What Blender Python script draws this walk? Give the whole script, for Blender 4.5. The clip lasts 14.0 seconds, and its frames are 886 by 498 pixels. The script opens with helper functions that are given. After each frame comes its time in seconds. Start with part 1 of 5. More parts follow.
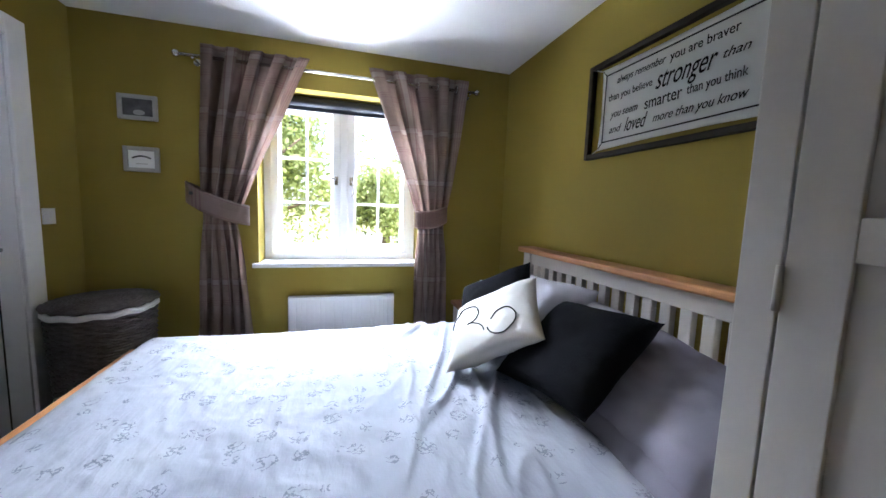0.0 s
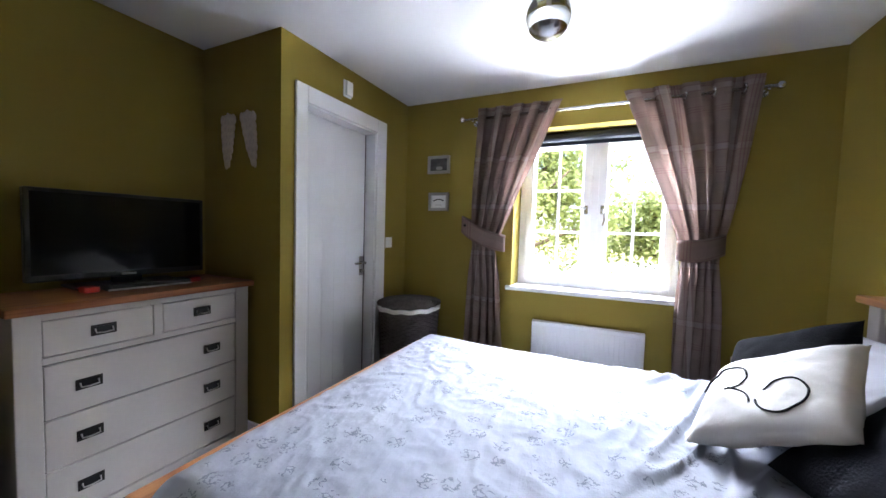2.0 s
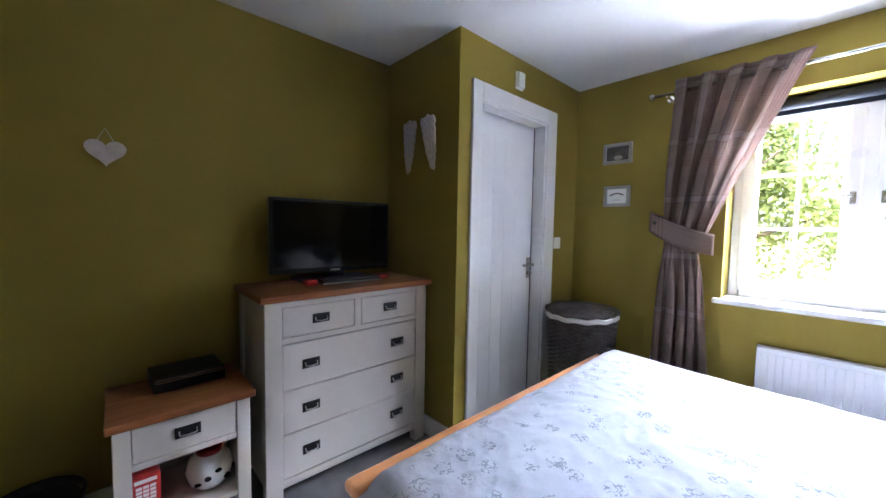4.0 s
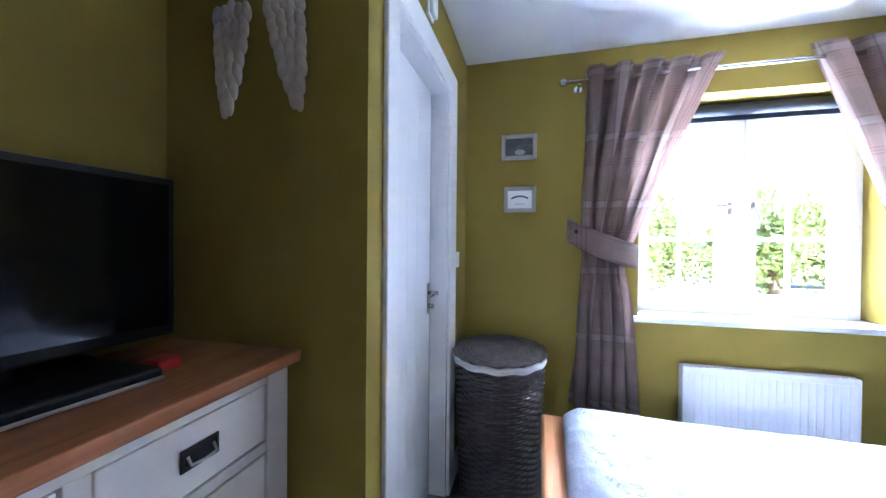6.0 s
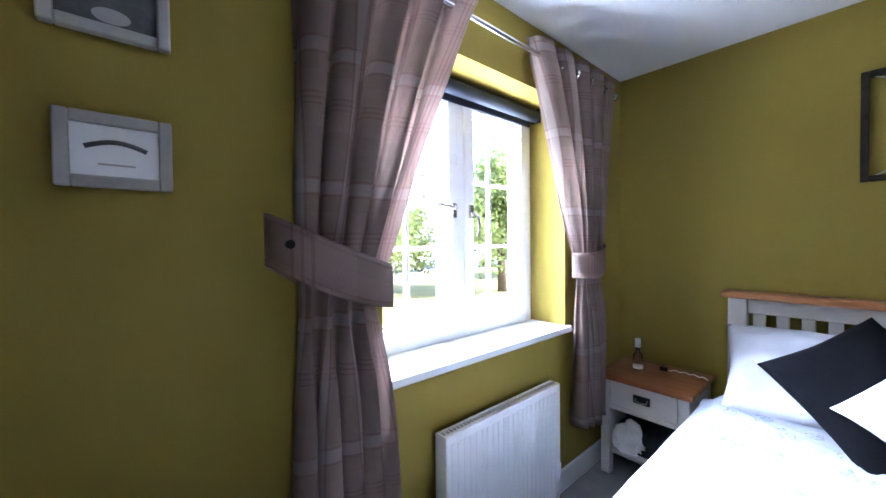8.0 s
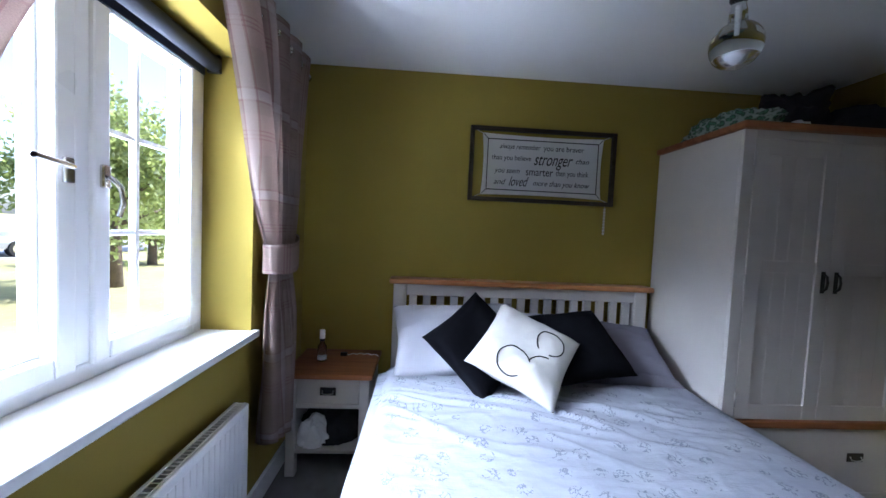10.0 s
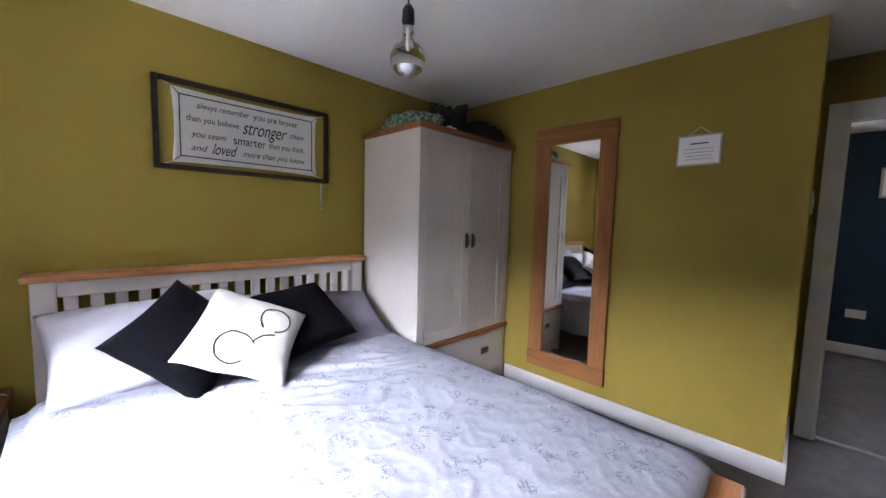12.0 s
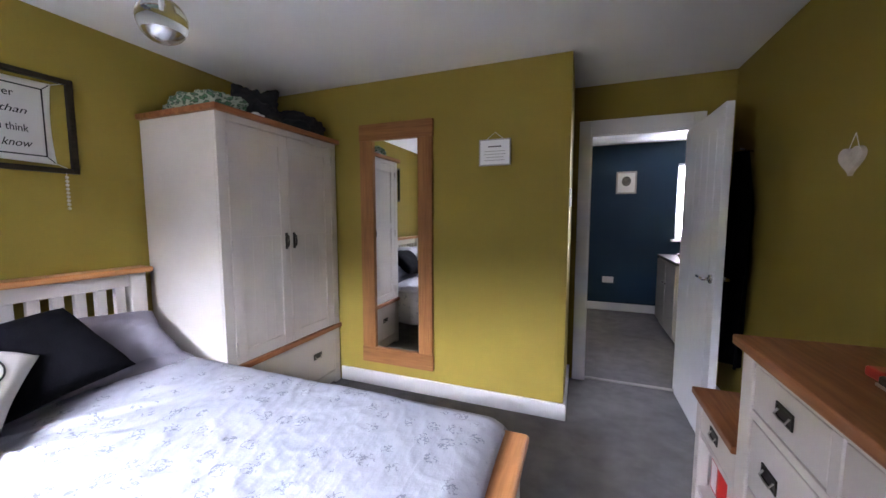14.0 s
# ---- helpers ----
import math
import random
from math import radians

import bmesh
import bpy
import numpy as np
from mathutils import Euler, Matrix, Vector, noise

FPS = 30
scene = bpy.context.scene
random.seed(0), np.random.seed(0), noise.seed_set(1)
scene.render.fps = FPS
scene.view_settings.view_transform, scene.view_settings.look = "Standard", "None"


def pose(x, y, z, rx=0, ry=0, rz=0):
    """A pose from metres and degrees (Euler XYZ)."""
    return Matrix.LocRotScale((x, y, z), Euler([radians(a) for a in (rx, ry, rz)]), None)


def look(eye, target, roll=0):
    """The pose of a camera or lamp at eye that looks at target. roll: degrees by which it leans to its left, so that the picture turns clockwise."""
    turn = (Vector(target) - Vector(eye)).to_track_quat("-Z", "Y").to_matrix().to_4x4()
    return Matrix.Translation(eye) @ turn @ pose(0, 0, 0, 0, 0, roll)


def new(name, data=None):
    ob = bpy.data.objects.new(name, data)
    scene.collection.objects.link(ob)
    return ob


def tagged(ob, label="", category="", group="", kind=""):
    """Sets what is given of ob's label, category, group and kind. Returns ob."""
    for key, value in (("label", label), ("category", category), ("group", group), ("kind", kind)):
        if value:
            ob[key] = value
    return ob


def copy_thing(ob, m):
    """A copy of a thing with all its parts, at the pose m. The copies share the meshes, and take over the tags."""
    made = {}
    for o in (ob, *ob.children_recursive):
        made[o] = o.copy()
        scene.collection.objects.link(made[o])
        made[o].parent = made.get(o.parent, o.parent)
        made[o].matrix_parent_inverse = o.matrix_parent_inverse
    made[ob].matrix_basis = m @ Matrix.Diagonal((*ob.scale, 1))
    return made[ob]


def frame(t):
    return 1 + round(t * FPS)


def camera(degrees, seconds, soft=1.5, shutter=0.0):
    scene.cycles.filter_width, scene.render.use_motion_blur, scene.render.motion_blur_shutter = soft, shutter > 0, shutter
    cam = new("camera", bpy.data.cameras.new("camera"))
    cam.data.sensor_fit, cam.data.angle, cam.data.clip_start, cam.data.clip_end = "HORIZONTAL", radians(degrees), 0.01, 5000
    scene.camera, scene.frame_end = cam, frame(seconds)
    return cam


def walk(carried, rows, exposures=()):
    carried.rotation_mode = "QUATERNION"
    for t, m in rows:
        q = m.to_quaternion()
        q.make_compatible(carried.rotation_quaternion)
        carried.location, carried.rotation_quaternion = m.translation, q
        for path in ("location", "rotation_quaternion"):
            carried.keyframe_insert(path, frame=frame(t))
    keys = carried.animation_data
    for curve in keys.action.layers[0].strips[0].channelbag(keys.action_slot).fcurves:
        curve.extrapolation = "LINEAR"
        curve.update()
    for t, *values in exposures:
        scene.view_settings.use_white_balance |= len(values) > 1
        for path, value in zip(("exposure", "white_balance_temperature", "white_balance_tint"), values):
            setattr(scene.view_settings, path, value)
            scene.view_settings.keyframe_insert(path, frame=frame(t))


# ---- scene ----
cam = camera(101.9, 14.0)
PATH = [
    (0, (-0.026, -0.153, 1.301), (0.536, 1.754, 1.087), 2.0),
    (0.5, (0.164, -0.128, 1.303), (0.369, 1.856, 1.156), 2.0),
    (1, (0.26, -0.07, 1.312), (0.207, 1.925, 1.186), 1.9),
    (1.5, (0.253, -0.118, 1.324), (-0.206, 1.825, 1.211), 0.8),
    (2, (0.165, -0.192, 1.308), (-0.69, 1.613, 1.205), 1.7),
    (2.5, (0.145, -0.223, 1.312), (-1.06, 1.37, 1.221), -0.5),
    (3, (0.09, -0.258, 1.309), (-1.307, 1.168, 1.185), 0.0),
    (3.2, (0.071, -0.254, 1.303), (-1.4, 1.094, 1.16), 0.7),
    (5.3, (-0.807, 0.106, 1.296), (-2.199, 1.541, 1.224), 2.2),
    (5.5, (-0.957, 0.171, 1.3), (-2.133, 1.785, 1.185), 0.8),
    (6, (-1.102, 0.377, 1.273), (-1.61, 2.312, 1.253), 0.5),
    (6.5, (-1.187, 0.639, 1.27), (-1.162, 2.639, 1.27), -0.3),
    (7, (-1.203, 0.951, 1.313), (-0.679, 2.881, 1.286), 0.8),
    (7.2, (-1.204, 1.089, 1.327), (-0.51, 2.964, 1.305), 0.4),
    (9.3, (-1.09, 1.875, 1.365), (0.875, 2.25, 1.28), 2.7),
    (9.5, (-1.076, 1.866, 1.365), (0.917, 2.019, 1.294), 3.3),
    (10, (-1.076, 1.831, 1.379), (0.919, 1.72, 1.284), 2.6),
    (10.5, (-1.086, 1.815, 1.368), (0.872, 1.421, 1.263), 1.2),
    (11, (-1.102, 1.797, 1.355), (0.812, 1.229, 1.236), 2.0),
    (11.5, (-1.113, 1.829, 1.345), (0.539, 0.708, 1.229), 0.6),
    (12, (-1.14, 1.835, 1.365), (0.263, 0.419, 1.2), 1.5),
    (12.5, (-1.164, 1.809, 1.363), (0.097, 0.265, 1.199), 1.4),
    (13, (-1.201, 1.788, 1.365), (-0.066, 0.15, 1.198), 1.3),
    (13.5, (-1.21, 1.758, 1.369), (-0.232, 0.023, 1.193), 1.2),
    (14, (-1.245, 1.705, 1.369), (-0.53, -0.153, 1.194), 0.0),
]
EXPO = [
    (0.0, 2.72, 5800, 13), (1.0, 2.84, 5950, 15), (3.2, 2.84, 5850, 17), (5.5, 4.05, 5150, 17), (6.1, 3.55, 5000, 16), (6.7, 2.98, 5050, 15), (7.2, 3.18, 5300, 16),
    (9.5, 2.0, 5300, 14), (10.5, 2.05, 5500, 16), (11.0, 2.3, 5800, 17), (11.5, 2.72, 6050, 22), (12.0, 2.9, 6100, 23), (13.0, 2.95, 6050, 23), (14.0, 3.35, 6050, 23),
]
walk(cam, [(t, look(eye, target, roll)) for t, eye, target, roll in PATH], EXPO)

# ---- daylight ----
world = bpy.data.worlds.new("daylight")
scene.world = world
world.use_nodes = True
wn = world.node_tree.nodes
sky = wn.new("ShaderNodeTexSky")
sky.sky_type, sky.sun_disc = "NISHITA", False
sky.sun_elevation, sky.sun_rotation = radians(48), radians(150)
sky.air_density, sky.dust_density = 1.0, 2.5
world.node_tree.links.new(sky.outputs[0], wn["Background"].inputs[0])
wn["Background"].inputs[1].default_value = 0.15
sun = new("sun", bpy.data.lights.new("sun", "SUN"))
sun.data.energy, sun.data.angle, sun.data.color = 5.0, radians(0.6), (1.0, 0.95, 0.87)
sun.matrix_world = look((6, -10, 13), (0, 0, 0))


def daylight_fill(name, eye, target, w, h, watts, color):
    """An area lamp added outside a window, standing in for sky or ground-bounced light."""
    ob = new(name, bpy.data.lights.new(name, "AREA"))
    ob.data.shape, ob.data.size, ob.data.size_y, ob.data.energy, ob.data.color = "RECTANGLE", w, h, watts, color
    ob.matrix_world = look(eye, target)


daylight_fill("sky_light_north", (0.0, 6.0, 3.9), (0.0, 2.6, 2.0), 5.0, 2.3, 710, (0.89, 0.95, 1.0))
# Added fill lamp aimed upward, in place of light bounced off the ground.
daylight_fill("ground_bounce_fill", (0.0, 3.75, -0.15), (0.0, 2.75, 1.5), 4.0, 1.1, 120, (0.96, 0.98, 1.0))
daylight_fill("sky_light_south", (-2.7, -4.5, 1.6), (-2.7, -4.0, 1.5), 0.5, 1.0, 20, (1.0, 0.98, 0.96))

# ---- materials ----
def node_mat(name):
    m = bpy.data.materials.new(name)
    m.use_nodes = True
    nt = m.node_tree
    return m, nt, nt.nodes["Principled BSDF"]


def coords(nt, scale=(1, 1, 1), kind="Object"):
    tc, mp = nt.nodes.new("ShaderNodeTexCoord"), nt.nodes.new("ShaderNodeMapping")
    mp.inputs["Scale"].default_value = scale
    nt.links.new(tc.outputs[kind], mp.inputs[0])
    return mp.outputs[0]


def noise_tex(nt, vec, scale, detail=4.0, rough=0.55):
    n = nt.nodes.new("ShaderNodeTexNoise")
    n.inputs["Scale"].default_value, n.inputs["Detail"].default_value, n.inputs["Roughness"].default_value = scale, detail, rough
    nt.links.new(vec, n.inputs["Vector"])
    return n.outputs["Fac"]


def ramp(nt, fac, stops):
    r = nt.nodes.new("ShaderNodeValToRGB")
    el = r.color_ramp.elements
    while len(el) < len(stops):
        el.new(0.5)
    for e, (p, c) in zip(el, stops):
        e.position, e.color = p, (*c, 1)
    nt.links.new(fac, r.inputs[0])
    return r.outputs[0]


def maths(nt, op, a, b=0.0):
    n = nt.nodes.new("ShaderNodeMath")
    n.operation = op
    for k, v in enumerate((a, b)):
        if isinstance(v, (int, float)):
            n.inputs[k].default_value = v
        else:
            nt.links.new(v, n.inputs[k])
    return n.outputs[0]


def mixed(nt, fac, a, b, blend="MIX"):
    n = nt.nodes.new("ShaderNodeMix")
    n.data_type, n.blend_type = "RGBA", blend
    for sock, v in ((n.inputs[0], fac), (n.inputs[6], a), (n.inputs[7], b)):
        if isinstance(v, (int, float)):
            sock.default_value = v
        elif isinstance(v, tuple):
            sock.default_value = (*v, 1)
        else:
            nt.links.new(v, sock)
    return n.outputs[2]


def bump(nt, bsdf, height, strength, distance):
    b = nt.nodes.new("ShaderNodeBump")
    b.inputs["Strength"].default_value, b.inputs["Distance"].default_value = strength, distance
    nt.links.new(height, b.inputs["Height"])
    nt.links.new(b.outputs[0], bsdf.inputs["Normal"])


def shade(c, k):
    return tuple(min(1.0, v * k) for v in c)


def plain(name, color, rough=0.5, metal=0.0, vary=0.12, grain=60.0, patch=3.0, rise=0.15, depth=0.002, stretch=(1, 1, 1)):
    """A surface with a broad patchiness, a fine grain and a little relief."""
    m, nt, bs = node_mat(name)
    v = coords(nt, stretch)
    broad = noise_tex(nt, v, patch, 3)
    fine = noise_tex(nt, v, grain, 5)
    c1 = ramp(nt, broad, [(0.3, shade(color, 1 - vary)), (0.7, shade(color, 1 + vary * 0.6))])
    c2 = ramp(nt, fine, [(0.3, (1 - vary * 0.7,) * 3), (0.7, (1.0,) * 3)])
    nt.links.new(mixed(nt, 1.0, c1, c2, "MULTIPLY"), bs.inputs["Base Color"])
    r = maths(nt, "MULTIPLY_ADD", broad, 0.15)
    r.node.inputs[2].default_value = rough - 0.075
    nt.links.new(r, bs.inputs["Roughness"])
    bs.inputs["Metallic"].default_value = metal
    if rise:
        bump(nt, bs, fine, rise, depth)
    return m


def wood(name, dark, light, axis=1, rough=0.45, grain=1.0):
    m, nt, bs = node_mat(name)
    st = [22.0, 22.0, 22.0]
    st[axis] = 1.6
    v = coords(nt, tuple(a * grain for a in st))
    n1 = noise_tex(nt, v, 1.0, 6, 0.6)
    st2 = [90.0, 90.0, 90.0]
    st2[axis] = 5.0
    n2 = noise_tex(nt, coords(nt, tuple(st2)), 1.0, 3)
    c1 = ramp(nt, n1, [(0.25, dark), (0.5, tuple((a + b) / 2 for a, b in zip(dark, light))), (0.75, light)])
    c2 = ramp(nt, n2, [(0.3, (0.78, 0.74, 0.7)), (0.6, (1, 1, 1))])
    nt.links.new(mixed(nt, 1.0, c1, c2, "MULTIPLY"), bs.inputs["Base Color"])
    bs.inputs["Roughness"].default_value = rough
    bump(nt, bs, n2, 0.12, 0.001)
    return m


M_wall = plain("olive_wall_paint", (0.27, 0.203, 0.033), 0.75, vary=0.07, grain=240, patch=1.3, rise=0.22, depth=0.0015)
M_blue = plain("deep_blue_wall_paint", (0.009, 0.032, 0.062), 0.6, vary=0.08, grain=240, patch=1.5, rise=0.2)
M_ceiling = plain("white_ceiling_paint", (0.74, 0.74, 0.75), 0.8, vary=0.03, grain=180, patch=1.2, rise=0.2)
M_trim = plain("white_gloss_paint", (0.78, 0.78, 0.79), 0.32, vary=0.03, grain=40, patch=4, rise=0.04)
M_door = plain("white_door_paint", (0.76, 0.77, 0.79), 0.38, vary=0.035, grain=50, patch=3, rise=0.06)
M_upvc = plain("white_window_plastic", (0.8, 0.81, 0.83), 0.3, vary=0.02, grain=30, rise=0.0)
M_furn = plain("soft_white_furniture_paint", (0.51, 0.475, 0.44), 0.45, vary=0.04, grain=70, patch=5, rise=0.08)
M_oak = wood("oak_lengthwise_y", (0.17, 0.056, 0.018), (0.34, 0.14, 0.052), 1, 0.5)
M_oak_x = wood("oak_lengthwise_x", (0.2, 0.075, 0.028), (0.4, 0.19, 0.085), 0, 0.4)
M_orange = wood("warm_oak_rail", (0.36, 0.14, 0.045), (0.55, 0.26, 0.1), 1, 0.4)
M_rustic = wood("rustic_pine_upright", (0.15, 0.055, 0.016), (0.36, 0.165, 0.056), 2, 0.65, 0.5)
M_rustic_x = wood("rustic_pine_level", (0.15, 0.055, 0.016), (0.36, 0.165, 0.056), 0, 0.65, 0.5)
M_darkwood = wood("dark_stained_frame_y", (0.012, 0.009, 0.007), (0.04, 0.03, 0.02), 1, 0.6)
M_black = plain("black_plastic", (0.007, 0.007, 0.008), 0.35, vary=0.1, rise=0.05)
M_blackmetal = plain("blackened_iron", (0.03, 0.027, 0.025), 0.4, 0.7, vary=0.2, grain=120, rise=0.2)
M_chrome = plain("brushed_steel", (0.62, 0.6, 0.58), 0.22, 1.0, vary=0.08, grain=150, rise=0.03)
M_velvet = plain("black_plush_fabric", (0.0045, 0.0045, 0.0065), 0.95, vary=0.35, grain=150, patch=9, rise=0.5, depth=0.004)
M_greypillow = plain("grey_cotton", (0.2, 0.19, 0.225), 0.85, vary=0.06, grain=300, patch=6, rise=0.15)
M_lightpillow = plain("pale_grey_cotton", (0.46, 0.45, 0.49), 0.85, vary=0.05, grain=300, patch=6, rise=0.15)
M_cream = plain("cream_canvas", (0.56, 0.535, 0.5), 0.85, vary=0.04, grain=350, patch=6, rise=0.25)
M_canvas = plain("white_stretched_canvas", (0.84, 0.83, 0.8), 0.85, vary=0.03, grain=300, patch=5, rise=0.05)
M_ink = plain("black_ink", (0.014, 0.013, 0.013), 0.7, vary=0.1, rise=0)
M_mirror = plain("mirror_silver", (0.9, 0.91, 0.91), 0.02, 1.0, vary=0.0, rise=0)
M_mirror.node_tree.nodes["Principled BSDF"].inputs["Roughness"].default_value = 0.015
for l in list(M_mirror.node_tree.links):
    if l.to_socket.name == "Roughness":
        M_mirror.node_tree.links.remove(l)
M_red = plain("red_enamel", (0.42, 0.02, 0.016), 0.35, vary=0.08, rise=0.03)
M_screen = plain("dark_screen_glass", (0.004, 0.004, 0.005), 0.08, vary=0.05, rise=0)
M_wicker = plain("grey_wicker", (0.12, 0.105, 0.1), 0.7, vary=0.35, grain=90, patch=14, rise=0.3)
M_whitecloth = plain("white_cotton_liner", (0.72, 0.71, 0.7), 0.9, vary=0.06, grain=260, rise=0.3)
M_charcoal = plain("charcoal_fabric", (0.03, 0.031, 0.036), 0.9, vary=0.25, grain=200, patch=10, rise=0.4)
M_blind = plain("navy_blind_fabric", (0.02, 0.025, 0.04), 0.8, vary=0.1, grain=250, rise=0.2)
M_whitewash = plain("whitewashed_wood", (0.6, 0.52, 0.48), 0.7, vary=0.18, grain=60, patch=12, rise=0.4)
M_strap = plain("worn_steel_strip", (0.5, 0.48, 0.45), 0.35, 1.0, vary=0.15, rise=0.1)
M_leaf = plain("fresh_green_leaf", (0.2, 0.24, 0.09), 0.55, vary=0.35, grain=8, patch=1.2, rise=0)
_nt = M_leaf.node_tree
_bs = _nt.nodes["Principled BSDF"]
_tr, _mx = _nt.nodes.new("ShaderNodeBsdfTranslucent"), _nt.nodes.new("ShaderNodeMixShader")
_tr.inputs[0].default_value = (0.34, 0.4, 0.13, 1)
_mx.inputs[0].default_value = 0.5
_nt.links.new(_bs.outputs[0], _mx.inputs[1])
_nt.links.new(_tr.outputs[0], _mx.inputs[2])
_nt.links.new(_mx.outputs[0], _nt.nodes["Material Output"].inputs[0])
M_bark = plain("grey_brown_bark", (0.12, 0.09, 0.065), 0.9, vary=0.3, grain=30, patch=4, rise=0.6, depth=0.02)
M_grass = plain("dry_summer_grass", (0.26, 0.24, 0.09), 0.95, vary=0.3, grain=6, patch=0.4, rise=0.4, depth=0.03)
M_road = plain("pale_asphalt", (0.2, 0.195, 0.19), 0.9, vary=0.12, grain=20, patch=0.5, rise=0.2)
M_carwhite = plain("white_car_paint", (0.75, 0.75, 0.76), 0.2, vary=0.02, rise=0)
M_frame = plain("silvery_grey_frame", (0.4, 0.38, 0.37), 0.4, 0.3, vary=0.12, grain=80, rise=0.1)
M_print = plain("dark_photo_print", (0.1, 0.095, 0.1), 0.4, vary=0.5, grain=14, patch=20, rise=0)
M_paper = plain("white_paper_mount", (0.78, 0.78, 0.78), 0.7, vary=0.03, rise=0.03)
M_socket = plain("white_socket_plastic", (0.78, 0.78, 0.77), 0.3, vary=0.03, rise=0)


def glass_mat(name, tint=(1, 1, 1), rough=0.0):
    m, nt, bs = node_mat(name)
    bs.inputs["Base Color"].default_value = (*tint, 1)
    bs.inputs["Transmission Weight"].default_value, bs.inputs["Roughness"].default_value, bs.inputs["IOR"].default_value = 1.0, rough, 1.45
    return m


M_glass = glass_mat("clear_window_glass")
M_glass.node_tree.nodes["Principled BSDF"].inputs["IOR"].default_value = 1.02
M_bottle = glass_mat("clear_bottle_glass", (0.85, 0.9, 0.9))


def carpet_mat():
    m, nt, bs = node_mat("grey_carpet")
    v = coords(nt)
    pile, mid, broad = noise_tex(nt, v, 420, 3), noise_tex(nt, v, 9, 4), noise_tex(nt, v, 1.6, 3)
    c = ramp(nt, mid, [(0.3, (0.16, 0.152, 0.152)), (0.7, (0.23, 0.222, 0.222))])
    c = mixed(nt, 1.0, c, ramp(nt, broad, [(0.35, (0.82,) * 3), (0.65, (1,) * 3)]), "MULTIPLY")
    c = mixed(nt, 1.0, c, ramp(nt, pile, [(0.3, (0.7,) * 3), (0.7, (1,) * 3)]), "MULTIPLY")
    nt.links.new(c, bs.inputs["Base Color"])
    bs.inputs["Roughness"].default_value = 0.95
    bump(nt, bs, pile, 0.6, 0.004)
    return m


M_carpet = carpet_mat()


def duvet_mat():
    """Pale bluish cotton with small scattered grey pen sketches."""
    m, nt, bs = node_mat("white_cotton_sketch_print")
    v = coords(nt, kind="UV")
    vor = nt.nodes.new("ShaderNodeTexVoronoi")
    vor.inputs["Scale"].default_value, vor.inputs["Randomness"].default_value = 11.5, 0.55
    nt.links.new(v, vor.inputs["Vector"])
    disc = maths(nt, "LESS_THAN", vor.outputs["Distance"], 0.37)
    lines = noise_tex(nt, v, 38, 2.5, 0.55)
    band = maths(nt, "LESS_THAN", maths(nt, "ABSOLUTE", maths(nt, "SUBTRACT", lines, 0.5)), 0.034)
    fray = maths(nt, "GREATER_THAN", noise_tex(nt, v, 30, 1.0), 0.4)
    mark = maths(nt, "MULTIPLY", maths(nt, "MULTIPLY", disc, band), fray)
    wash = noise_tex(nt, v, 3.0, 3)
    base = ramp(nt, wash, [(0.3, (0.46, 0.48, 0.54)), (0.7, (0.53, 0.54, 0.59))])
    nt.links.new(mixed(nt, maths(nt, "MULTIPLY", mark, 0.6), base, (0.15, 0.16, 0.21)), bs.inputs["Base Color"])
    bs.inputs["Roughness"].default_value = 0.9
    soft = noise_tex(nt, v, 14, 5, 0.6)
    pulled = noise_tex(nt, coords(nt, (13.0, 4.0, 1.0), "UV"), 1.0, 4, 0.55)
    ridge = maths(nt, "SUBTRACT", 1.0, maths(nt, "MULTIPLY", maths(nt, "ABSOLUTE", maths(nt, "SUBTRACT", pulled, 0.5)), 5.0))
    bump(nt, bs, maths(nt, "ADD", maths(nt, "MULTIPLY", soft, 0.7), maths(nt, "MULTIPLY", ridge, 0.28)), 0.42, 0.014)
    return m


M_duvet = duvet_mat()


